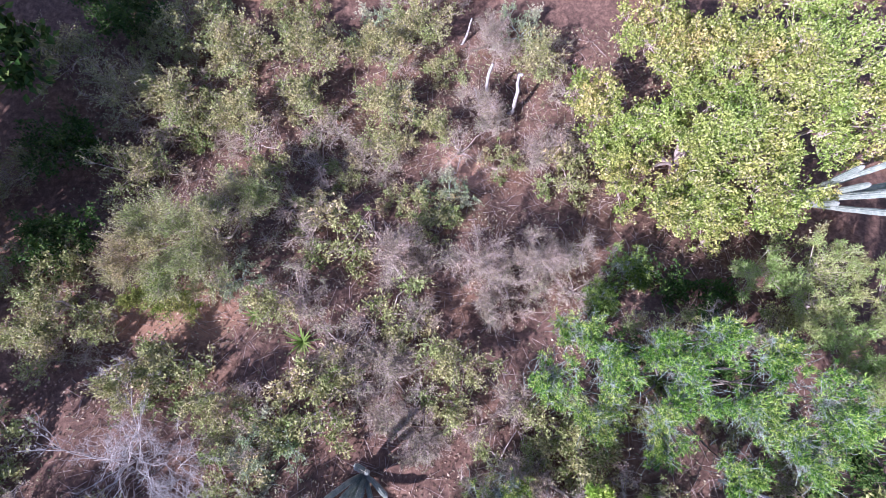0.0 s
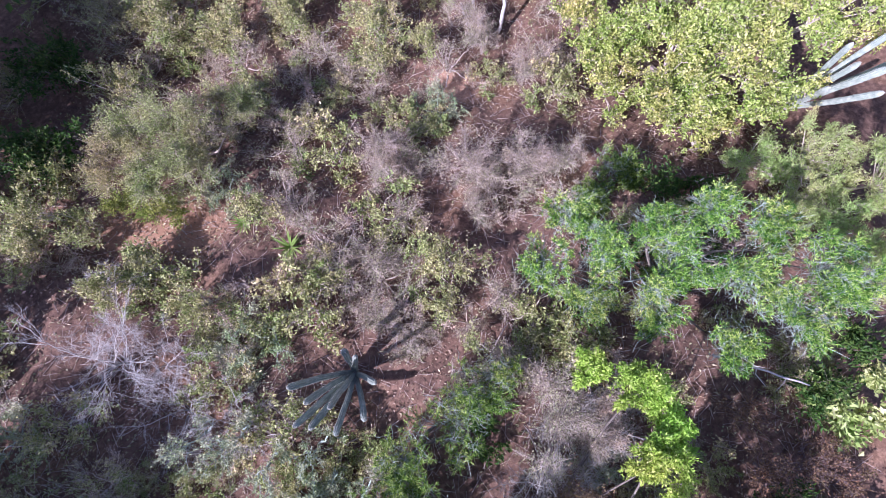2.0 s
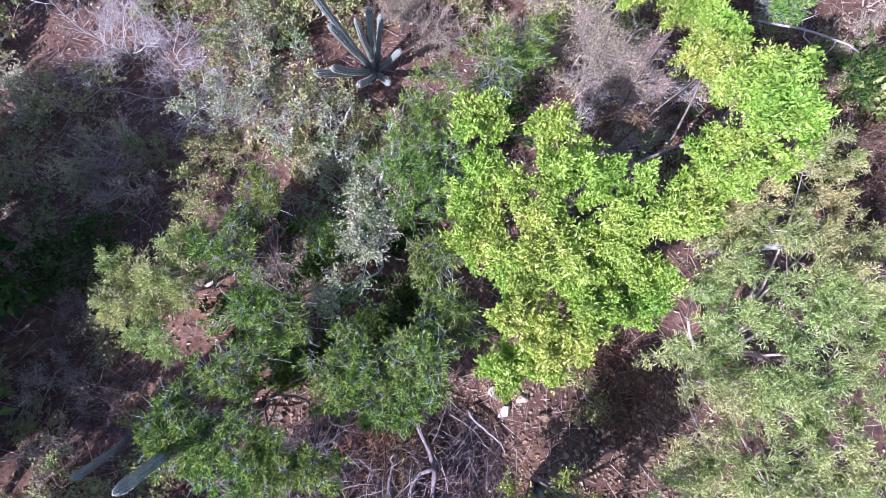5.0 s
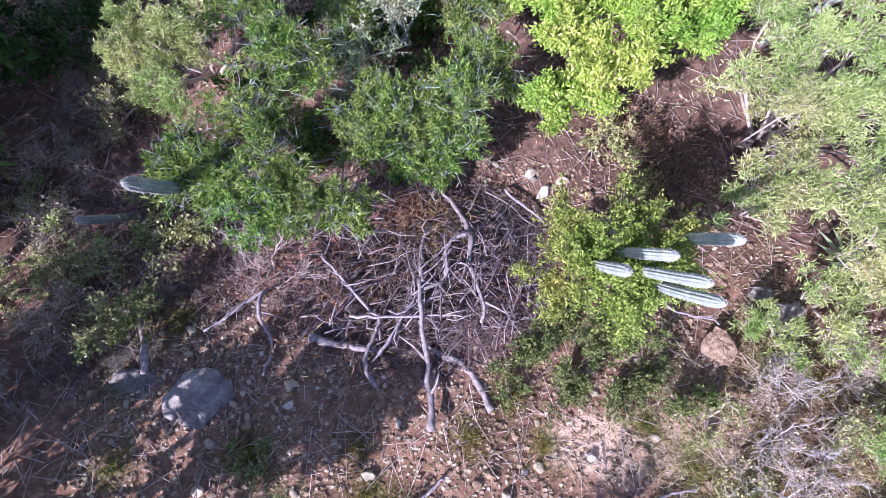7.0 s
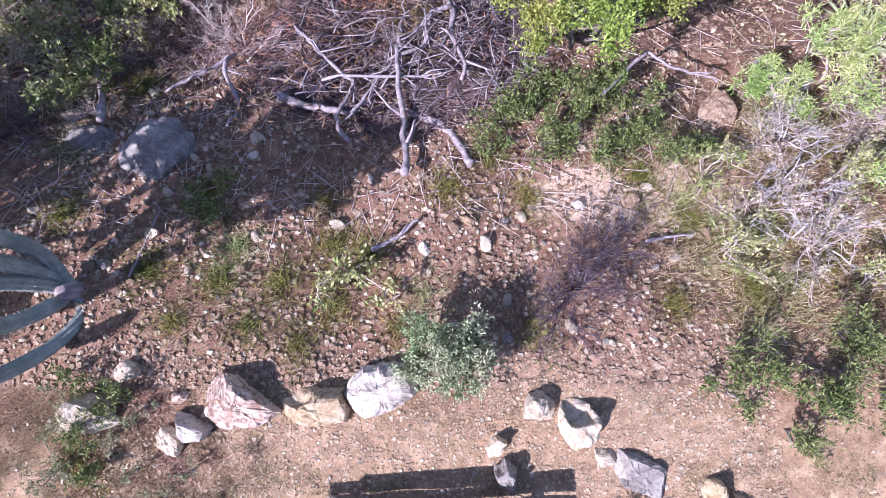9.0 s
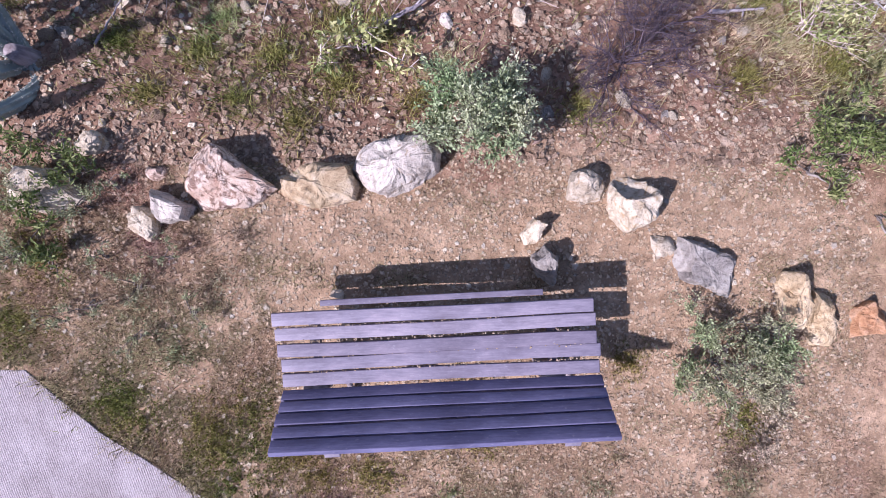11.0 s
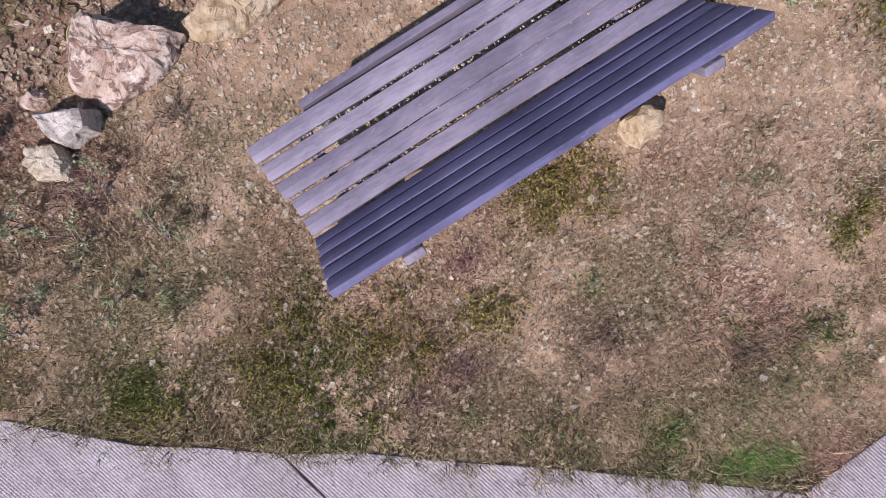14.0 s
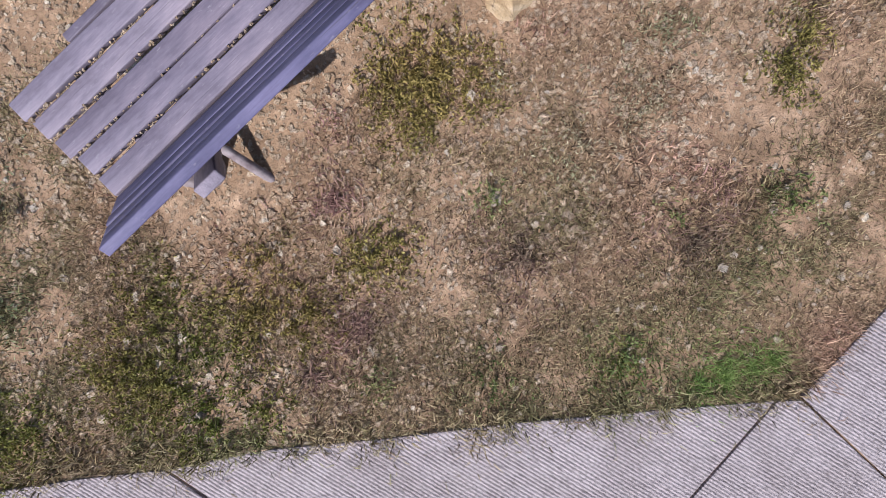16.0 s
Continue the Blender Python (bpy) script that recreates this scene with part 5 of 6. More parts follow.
bare_shrub("dead_shrub", "fine silvery tangle of leafless twigs", -2.4, 9.5, 0.75, 0.7, 176, DEAD_WOOD, 12, 6, 0.009)
bare_shrub("dead_shrub", "fine silvery tangle of leafless twigs", -1.4, 9.3, 0.75, 0.7, 177, DEAD_WOOD, 12, 6, 0.009)
for k, (x, y, r) in enumerate([(-2.6, 5.4, 0.5), (-3.0, 4.9, 0.45), (-1.9, 4.0, 0.4), (-2.4, 4.5, 0.45), (-1.5, 4.3, 0.4), (-3.4, 5.9, 0.5), (-2.9, 3.2, 0.4), (-1.3, 3.9, 0.35)]):
    bare_shrub("dead_shrub", "low mat of dry reddish twigs in the shade", x, y, r, 0.22, 380 + k, PILE_TWIG, 14, 5, 0.009, group="dry twig mats")
for k, (x, y) in enumerate([(3.0, 5.65), (3.45, 5.9), (3.75, 5.35), (3.25, 5.1), (3.6, 4.9), (2.9, 6.2)]):
    plant("shrub", "low reddish-brown dry shrub under the tree", "shrub", x, y, [(x, y, gz(x, y) + 0.25, 0.36), (x + 0.2, y - 0.2, gz(x, y) + 0.2, 0.28)], "umber" if k % 3 else "olive", 390 + k, "dry shrubs under the tree", 0.01, 0.9)
bare_shrub("dead_shrub", "white leafless branching shrub", -4.15, 11.9, 0.6, 0.5, 171, DEAD_WOOD, 8, 4, 0.02, (0.1, -0.3))
bare_shrub("dead_shrub", "bare silvery twigs in the middle of the tree", 3.45, 8.5, 0.9, 1.9, 172, DEAD_WOOD, 16, 6, 0.012)
bare_shrub("dead_shrub", "bare silvery twigs in the middle of the tree", 3.9, 9.3, 0.75, 1.9, 173, DEAD_WOOD, 12, 6, 0.011)
for k, (x, y, z, r) in enumerate([(3.35, 8.55, -2.0, 0.5), (3.7, 8.75, -1.9, 0.4), (3.2, 9.1, -2.0, 0.45)]):
    plant("shrub", "dead reddish-brown twigs inside the tree", "shrub", x, y, [(x, y, z, r)], "umber" if k < 2 else "brown", 520 + k, "dead twigs inside the tree", 0.012)
bare_shrub("dead_shrub", "fine grey leafless thicket above the pile", -0.9, 4.1, 0.6, 0.4, 174, BROWN_TWIG, 10, 5, 0.012)
for k, (x, y) in enumerate([(-3.5, 4.6), (-2.7, 4.2), (-3.2, 3.6), (-2.5, 3.6), (-3.9, 5.4), (-2.0, 4.4)]):
    plant("shrub", "sparse yellowing shrub among dry twigs", "shrub", x, y, [(x, y, gz(x, y) + 0.3, 0.4), (x + 0.25, y + 0.2, gz(x, y) + 0.2, 0.3)], "olive" if k % 2 else "brown", 180 + k, "shrubs at the shaded edge", 0.01)
plant("shrub", "yellow-green sprigs beside the pile", "shrub", -2.05, 3.8, [(-2.0, 3.8, -0.95, 0.3), (-2.2, 3.55, -0.95, 0.25)], "weed", 190)
plant("shrub", "small wispy green shrub by the boulder", "shrub", -0.75, 2.45, [(-0.65, 2.5, -0.45, 0.2), (-0.85, 2.35, -0.5, 0.22), (-1.05, 2.4, -0.55, 0.18)], "weed", 191, thick=0.008, dens=0.7)
plant("shrub", "dry olive shrub on the slope edge", "shrub", 0.45, 1.75, [(0.4, 1.75, -0.2, 0.25), (0.15, 1.65, -0.15, 0.2), (0.7, 1.6, -0.15, 0.18)], "olive", 192, thick=0.008, dens=0.7)
for k, (x, y, z, r) in enumerate([(7.7, 9.7, -3.2, 0.55), (6.85, 8.4, -2.9, 0.65), (7.4, 7.8, -2.7, 0.55), (6.5, 7.6, -2.7, 0.4), (8.4, 10.2, -3.3, 0.5), (6.6, 9.4, -3.3, 0.5)]):
    plant("shrub", "reddish-brown dry scrub in a gap", "shrub", x, y, [(x, y, z, r)], ("dark", "umber", "umber", "olive", "dark", "umber")[k], 200 + k, "scrub in the gap")
plant("shrub", "leafy green shrub with large pale leaves", "shrub", 8.2, 9.3, [(7.95, 9.45, -3.3, 0.4), (8.45, 9.2, -3.2, 0.45), (8.8, 9.65, -3.2, 0.4), (8.2, 8.85, -3.3, 0.3)], "big_leaf", 240, thick=0.02, dens=0.8)
for k, (x, y, r) in enumerate([(6.9, 8.1, 0.5), (7.6, 8.5, 0.5), (8.0, 8.0, 0.5), (7.2, 7.4, 0.5), (8.3, 7.3, 0.5), (7.8, 6.6, 0.5), (6.9, 6.7, 0.4)]):
    plant("shrub", "open brown shrub with small yellowish leaves", "shrub", x, y, [(x, y, gz(x, y) + 0.4, r), (x + 0.3, y + 0.2, gz(x, y) + 0.3, r * 0.7)], "dark" if k in (0, 4) else "umber", 245 + k, "scrub in the gap", 0.012, 0.8)
# undergrowth; two in three take dark leaves that stand for the crowns' deep shade
for k, (x, y, r) in enumerate([(5.4, 13.4, 0.5), (6.2, 13.2, 0.55), (7.0, 13.1, 0.5), (4.7, 12.9, 0.4), (6.6, 12.4, 0.5), (5.0, 11.9, 0.5), (5.9, 11.5, 0.5), (7.0, 11.5, 0.5), (-1.2, 7.6, 0.45), (-0.3, 7.3, 0.45), (-0.6, 6.9, 0.4),
                               (-1.5, 6.3, 0.45), (0.3, 6.2, 0.4), (0.9, 6.5, 0.45), (-0.2, 5.9, 0.4), (-0.9, 5.7, 0.4), (1.1, 7.3, 0.45), (0.8, 5.9, 0.4), (1.6, 7.9, 0.45), (2.4, 9.0, 0.45), (1.2, 8.4, 0.4), (0.3, 7.6, 0.4)]):
    plant("bush", "undergrowth under the trees, leaves darkened for deep shade", "bush", x, y, [(x, y, gz(x, y) + r * 0.5, r), (x + 0.25, y - 0.2, gz(x, y) + r * 0.35, r * 0.7)], "dark" if k % 3 else "sapling", 500 + k, "undergrowth below the trees", 0.012, 0.55)
# the scrub that fills the slope between them: four kinds, repeated at other sizes and turns
rf = np.random.RandomState(77)
protos = []
for k, (style, label) in enumerate([("olive", "olive scrub with small dusty leaves"), ("brown", "dry pinkish-brown twiggy shrub"), ("olive", "dusty khaki scrub with open twigs"),
                                    ("brown", "grey-brown tangle of dry twigs"), ("fine", "fine-leaved grey-green scrub on the slope"), ("grey", "pale grey-green scrub with silvery twigs")]):
    px_, py_ = ((-1.2, 10.9), (1.4, 10.6), (-0.2, 11.6), (-3.2, 8.0), (-0.9, 14.6), (2.0, 14.9))[k]
    z0 = gz(px_, py_)
    protos.append(plant("shrub", label, "shrub", px_, py_, [(px_, py_, z0 + 0.42, 0.42), (px_ + 0.35, py_ + 0.1, z0 + 0.3, 0.32), (px_ - 0.2, py_ - 0.32, z0 + 0.28, 0.3), (px_ + 0.05, py_ + 0.5, z0 + 0.25, 0.34), (px_ - 0.5, py_ + 0.2, z0 + 0.25, 0.32)], style, 250 + k, "scrub filling the slope", 0.014, 0.8))
keepout = [(-2.7, 12.6, 0.6), (-3.7, 12.5, 0.6), (-5.0, 13.1, 0.5), (-3.1, 10.0, 1.0), (0.3, 9.9, 0.75), (3.4, 17.3, 0.6), (-0.87, 12.2, 0.5), (-1.8, 12.6, 0.6), (-2.0, 12.4, 0.5), (-4.6, 13.4, 0.5), (-0.4, 12.6, 0.4), (2.2, 15.4, 0.35), (7.6, 9.0, 0.5), (5.4, 13.3, 0.7), (6.4, 13.2, 0.8), (7.3, 13.0, 0.7), (-4.0, 10.6, 0.8), (3.3, 5.5, 0.6)]
made = 0
for _ in range(1600):
    x, y = rf.uniform(-6.0, 8.8), rf.uniform(6.0, 22.0)
    if any((x - a) ** 2 + (y - b) ** 2 < r * r for a, b, r in keepout) or (x > 5.0 and y > 14):
        continue
    w_ = rf.uniform(0, 1)
    kind = (0 if w_ < 0.20 else 1 if w_ < 0.48 else 2 if w_ < 0.60 else 3 if w_ < 0.84 else 4 if w_ < 0.93 else 5)
    s_ = rf.uniform(0.6, 1.35) * (0.75 if y < 9 else 1.0)
    copy_thing(protos[kind], pose(x, y, gz(x, y) - 0.04, 0, 0, rf.uniform(0, 360)) @ Matrix.Diagonal((s_, s_, s_ * rf.uniform(0.7, 1.1), 1)))
    made += 1
    if made >= 172:
        break
for x, y in [(-4.4, 3.2), (-3.8, 3.9), (-3.3, 4.2), (-4.5, 4.6), (-3.9, 4.9), (-4.6, 5.6), (-3.3, 5.3), (-2.9, 6.4), (-3.7, 6.4), (-4.6, 6.8), (-2.4, 5.0), (-3.6, 3.0), (-2.2, 3.3)]:
    s_ = rf.uniform(0.5, 0.8)
    copy_thing(protos[(0, 1, 3, 2)[int(rf.uniform(0, 4))]], pose(x, y, gz(x, y) - 0.03, 0, 0, rf.uniform(0, 360)) @ Matrix.Diagonal((s_, s_, s_ * 0.8, 1)))
# unseen dark trees, placed left of the view to shade the slope's low edge
for k, (x, y, top, r) in enumerate([(-4.3, 1.4, 2.6, 1.25), (-4.9, 3.2, 2.0, 0.9), (-5.6, 5.6, 0.9, 1.0), (-6.6, 6.3, 0.6, 1.0), (-5.6, 7.3, 0.3, 1.1), (-9.5, 13.2, -0.6, 1.5), (-8.8, 15.6, -1.4, 1.6), (-7.8, 10.2, -1.0, 0.9), (-11.6, 14.6, -0.2, 1.8), (-11.4, 17.6, -1.0, 1.8), (-12.6, 12.4, 0.0, 1.6), (-9.6, 18.6, -2.6, 1.5), (-7.3, 18.2, -2.4, 1.3)]):
    plant("tree", "unseen dark tree placed to shade the slope", "tree", x, y, [(x, y, top - r, r), (x + 0.8, y + 0.6, top - r - 0.4, r * 0.8), (x - 0.7, y + 0.8, top - r - 0.5, r * 0.8), (x + 0.3, y - 0.9, top - r - 0.7, r * 0.8), (x + 1.1, y - 0.4, top - r - 1.2, r * 0.7)],
          "shade", 210 + k, "shade trees", 0.06, (0.11, 0.5, 0.9, 0.9, 1.4)[k] if k < 5 else 0.35 if k in (5, 7) else 0.55)
# another unseen canopy, its lobes set where the shade edge needs them
plant("tree", "unseen leaning tree placed to shade the slope", "tree", -4.6, 2.2, [(-1.95, 1.42, 2.15, 0.33), (-2.45, 1.25, 2.2, 0.42), (-3.0, 1.1, 2.2, 0.5), (-2.9, 1.6, 2.0, 0.35), (-3.5, 1.65, 2.0, 0.4)], "shade", 235, thick=0.06, dens=0.7)
for k, (x, y, r) in enumerate([(-4.8, 15.6, 0.9), (-5.2, 17.4, 1.0), (-6.0, 14.2, 0.9), (-3.9, 19.0, 0.9), (-3.6, 8.4, 0.7), (-3.9, 7.0, 0.7), (-4.4, 9.4, 0.7), (-3.2, 6.0, 0.5), (-6.4, 16.2, 1.0), (-6.8, 18.2, 1.0), (-7.6, 15.6, 0.9), (-5.4, 19.4, 1.0), (-7.4, 13.4, 0.8)]):
    plant("bush", "dark green undergrowth in the shade", "bush", x, y, [(x, y, gz(x, y) + r * 0.6, r), (x + 0.5, y + 0.3, gz(x, y) + r * 0.4, r * 0.7)], ("olive", "fine", "dark")[k % 3], 220 + k, "shaded undergrowth", 0.02, 0.6)


def rosette(name, label, x, y, n, ln, wd, seed, mat):
    """Sword leaves that rise and bow from one foot."""
    rng = np.random.RandomState(seed)
    root = place(name, label, "agave", x, y)
    for i in range(n):
        a = i * 2.4 + rng.uniform(-0.2, 0.2)
        e = rng.uniform(0.25, 1.2)
        L = ln * rng.uniform(0.75, 1.1)
        t = np.linspace(0, 1, 6)
        rad = L * np.cos(e) * t
        zz = 0.05 + L * np.sin(e) * t - 0.25 * L * t * t
        c = np.stack([np.cos(a) * rad, np.sin(a) * rad, zz], -1)
        s = np.array([-np.sin(a), np.cos(a), 0])
        w = wd * np.array([0.8, 1.0, 0.95, 0.75, 0.45, 0.04])[:, None] / 2
        up = np.array([0, 0, 0.4])
        v = np.concatenate([c - s * w + up * w, c, c + s * w + up * w])
        k = np.arange(5)
        g = Geo()
        g.add(v, np.concatenate([np.stack([k, k + 1, k + 7, k + 6], -1), np.stack([k + 6, k + 7, k + 13, k + 12], -1)]))
        part("sword_leaf", g, mat, root)
    return root


rosette("agave", "bright green sword-leaved rosette on bare soil", -0.87, 12.2, 34, 0.46, 0.03, 1, BRIGHT_GRASS)
rosette("agave", "small bright green rosette on bare soil", -1.8, 12.7, 22, 0.32, 0.03, 2, BRIGHT_GRASS)
rosette("agave", "pale grey-green sword-leaved rosette", 5.4, 4.05, 26, 0.62, 0.05, 3, SAGE_LEAF)

# ---------------------------------------------------------------- cacti
cactus("cactus", "many-armed grey-green columnar cactus on the slope", 0.38, 9.99,
       [(0.01, 0.61, 1.2, 0.8), (-0.55, 0.34, 2.3, 0.75), (-0.4, 0.05, 2.0, 0.75), (-0.7, -0.43, 1.55, 0.8), (-0.42, -0.42, 1.7, 0.8), (-0.1, -0.6, 1.5, 0.8), (0.3, -0.5, 1.2, 0.8), (0.45, 0.03, 1.0, 0.8), (0.2, 0.5, 1.2, 0.8), (-0.02, 0.02, 2.2, 1.0)], 0.046, 1)
cactus("cactus", "cactus with bowed ribbed arms at the terrace edge", -1.86, 1.64,
       [[(-1.92, 1.80, -0.16), (-1.94, 1.98, 0.04), (-1.97, 2.06, 0.34), (-1.99, 2.15, 0.84)],
        [(-1.93, 1.75, -0.16), (-1.99, 1.83, 0.04), (-2.01, 1.88, 0.29), (-2.06, 1.97, 0.9), (-2.08, 2.0, 1.1)],
        [(-1.94, 1.68, -0.16), (-1.99, 1.72, 0.04), (-2.05, 1.74, 0.24), (-2.16, 1.77, 0.8)],
        [(-1.90, 1.58, -0.22), (-2.03, 1.46, -0.01), (-2.09, 1.41, 0.19), (-2.13, 1.38, 0.85)],
        [(-1.77, 1.50, -0.26), (-1.75, 1.36, -0.12), (-1.87, 1.2, 0.04), (-1.98, 1.08, 0.34), (-2.05, 1.02, 0.8)]], 0.058, 20, 8)
cactus("cactus", "columnar cactus paled by sun glare, rising through a shrub", 2.58, 4.2,
       [[(2.36, 4.2, -1.1), (2.23, 4.18, -0.1), (2.22, 4.17, 0.5), (2.21, 4.17, 0.9)],
        [(2.48, 4.26, -1.1), (2.42, 4.28, 0.0), (2.42, 4.28, 0.7), (2.43, 4.28, 1.15)],
        [(2.8, 4.3, -1.1), (2.98, 4.38, -0.2), (3.0, 4.38, 0.4), (3.01, 4.37, 0.85)],
        [(2.57, 4.16, -1.1), (2.56, 4.13, 0.0), (2.56, 4.12, 0.8), (2.56, 4.12, 1.32)],
        [(2.64, 4.1, -1.1), (2.71, 4.0, 0.0), (2.71, 3.98, 0.7), (2.71, 3.98, 1.18)]], 0.043, 40, 10, skin=GLARE_CACTUS)
cactus("cactus", "tall white-ribbed columnar cactus inside a pale tree", 5.35, 7.0,
       [(-0.3, 0.1, 1.9, 1.1), (0.25, 0.15, 2.0, 1.0)], 0.042, 60, 10, skin=GLARE_CACTUS)
cactus("cactus", "white-ribbed cactus columns beside a lime-green tree", 9.3, 14.7,
       [(-0.45, 0.45, 2.7, 0.9), (-0.25, 0.15, 2.6, 0.9), (0.05, 0.55, 3.0, 0.8), (0.2, -0.35, 2.5, 0.8), (-0.5, -0.15, 2.2, 1.0), (0.5, 0.2, 2.9, 0.8), (0.1, 0.0, 2.8, 0.8)], 0.058, 80, 10, skin=GLARE_CACTUS)
cactus("cactus", "single leaning cactus column in the undergrowth", -1.58, 5.0, [(-0.11, -0.09, 2.2, 1.0)], 0.062, 100, 9)
cactus("cactus", "single leaning cactus column in the undergrowth", -2.62, 4.75, [(-0.1, -0.1, 1.2, 1.0)], 0.05, 110, 9)
for k, (ax, ay, ah, bx, by, bh) in enumerate([(3.07, 17.05, -0.05, 2.98, 17.75, 1.0), (3.4, 16.9, -0.05, 3.6, 17.5, 1.0), (3.12, 16.6, -0.05, 3.05, 17.0, 0.6), (2.75, 17.1, -0.05, 2.6, 17.35, 0.6), (2.3, 18.6, -0.05, 2.6, 19.0, 0.6)]):
    stick("dead_cactus", "bleached white dead cactus trunk", (ax, ay, gz(ax, ay) + ah), (bx, by, gz(ax, ay) + bh), 0.052 if k < 3 else 0.032, 800 + k, DEAD_WOOD, 9, 0.07, "bleached trunks", 0)
stick("dead_cactus", "bleached dead branch at the foot of the feathery tree", (6.0, 10.3, gz(6.0, 10.3) + 1.2), (7.4, 9.8, gz(7.4, 9.8) + 1.1), 0.02, 810, DEAD_WOOD, 7, 0.05, "bleached trunks", 3)

# ---------------------------------------------------------------- loose cover on the ground
def on_slab(x, y):
    """True where the concrete lies."""
    line = np.interp(x, [-4.2, -1.72, -1.24, -0.68, -0.3, 0.5, 1.0, 1.38, 1.95, 6.2], [-0.42, -0.43, -0.84, -1.2, -1.42, -1.97, -2.32, -2.6, -2.56, -2.2])
    return y < line


def in_bench(x, y):
    return (x > -0.02) & (x < 1.86) & (y > -0.72) & (y < 0.1)


def pebbles(name, label, x, y, size, seed, mat, z=None):
    """Loose stones: low uneven five-sided lumps with a broken flat top."""
    rng = np.random.RandomState(seed)
    n = len(x)
    th = np.arange(5) * 2 * np.pi / 5
    th = th[None] + rng.uniform(-0.35, 0.35, (n, 5)) + rng.uniform(0, 6.28, (n, 1))
    rim = np.stack([np.cos(th), np.sin(th), np.full((n, 5), -0.45)], -1) * rng.uniform(0.75, 1.2, (n, 5, 1))
    top = np.stack([np.cos(th + 0.3), np.sin(th + 0.3), np.zeros((n, 5))], -1) * rng.uniform(0.45, 0.85, (n, 5, 1))
    top[..., 2] = rng.uniform(0.12, 0.42, (n, 5))
    v = np.concatenate([rim, top], 1) * (size[:, None] * rng.uniform(0.6, 1.15, (n, 3)))[:, None]
    v = v + np.stack([x, y, (ground_z(x, y) if z is None else z) + size * 0.1], -1)[:, None]
    k = np.arange(5)
    side = np.concatenate([np.stack([k, (k + 1) % 5, 5 + (k + 1) % 5], -1), np.stack([k, 5 + (k + 1) % 5, 5 + k], -1), np.array([(5, 6, 7), (5, 7, 8), (5, 8, 9)])])
    g = Geo()
    g.add(v, (side[None] + (np.arange(n) * 10)[:, None, None]).reshape(-1, 3))
    return tagged(part(name, g, mat, smooth=False), label, "gravel", kind="stuff")


def blades(geo, x, y, z, ln, wd, seed, lean=0.9):
    """Grass blades: bent strips of three triangles."""
    rng = np.random.RandomState(seed)
    n = len(x)
    a = rng.uniform(0, 2 * np.pi, n)
    d = np.stack([np.cos(a), np.sin(a), np.zeros(n)], -1)
    s = np.stack([-np.sin(a), np.cos(a), np.zeros(n)], -1)
    k = np.abs(rng.normal(size=(n, 1))) * lean
    ln = (ln * rng.uniform(0.5, 1.3, n))[:, None]
    w = (wd * rng.uniform(0.6, 1.3, n))[:, None] / 2
    up = np.array([[0, 0, 1.0]])
    d1, d2 = unit(up + d * k * 0.7), unit(up * 0.6 + d * (k * 1.4 + 0.2))
    b = np.stack([x, y, z - 0.006], -1)
    m = b + d1 * ln * 0.5
    t = m + d2 * ln * 0.5
    v = np.stack([b - s * w, b + s * w, m - s * w * 0.8, m + s * w * 0.8, t], 1).reshape(-1, 3)
    i = np.arange(n)[:, None] * 5
    geo.add(v, [np.concatenate([i + np.array([[0, 1, 3]]), i + np.array([[0, 3, 2]]), i + np.array([[2, 3, 4]])])])


def stubble(geo, x, y, z, ln, wd, seed):
    """Short dry blades, one triangle each, leaning every way."""
    rng = np.random.RandomState(seed)
    n = len(x)
    a = rng.uniform(0, 2 * np.pi, n)
    d = unit(np.stack([np.cos(a), np.sin(a), rng.uniform(0.15, 1.3, n)], -1))
    s = unit(np.stack([-np.sin(a), np.cos(a), rng.normal(size=n) * 0.4], -1))
    b = np.stack([x, y, z - 0.003], -1)
    w = (wd * rng.uniform(0.6, 1.5, n))[:, None] / 2
    v = np.stack([b - s * w, b + s * w, b + d * (ln * rng.uniform(0.5, 1.4, n))[:, None]], 1).reshape(-1, 3)
    geo.add(v, np.arange(n * 3).reshape(-1, 3))


rg = np.random.RandomState(21)
n = 50000
x, y = np.where(np.arange(n) % 4 > 0, rg.uniform(-1.6, 3.7, n), rg.uniform(-2.6, 4.6, n)), np.where(np.arange(n) % 4 > 0, rg.uniform(-1.7, 1.15, n), rg.uniform(-2.7, 1.6, n))
keep = ~on_slab(x, y)
x, y = x[keep], y[keep]
size = 0.0055 + 0.017 * rg.uniform(0, 1, len(x)) ** 2.8
pebbles("gravel", "loose tan and pink gravel on the terrace", x, y, size, 1, GRAVEL)
n = 26000
x, y = rg.uniform(-2.8, 5.0, n), 0.9 + 4.5 * rg.uniform(0, 1, n) ** 1.25
pebbles("rubble", "loose pale rubble on the slope", x, y, 0.009 + 0.04 * rg.uniform(0, 1, n) ** 3.2, 2, RUBBLE)
n = 1500
x, y = rg.uniform(-2.2, 3.6, n), rg.uniform(-2.4, 0.9, n)
keep = ~on_slab(x, y) & ~in_bench(x, y)
pebbles("pebbles", "scattered whitish pebbles on the terrace", x[keep], y[keep], 0.012 + 0.02 * rg.uniform(0, 1, keep.sum()) ** 3, 3, PALE_STONE)
n = 2600
x, y = rg.uniform(-2.6, 3.8, n), 1.1 + 3.4 * rg.uniform(0, 1, n)
pebbles("pale_rubble", "pale broken stones strewn down the slope", x, y, 0.012 + 0.026 * rg.uniform(0, 1, n) ** 2, 5, PALE_STONE)
n = 420
gap_no = rg.randint(0, 4, n)
bx, by = rg.uniform(0.02, 1, n) ** 1.8 * 1.8, -0.086 - gap_no * 0.0885 + rg.normal(size=n) * 0.004
tb = math.atan2(0.09, 1.83)
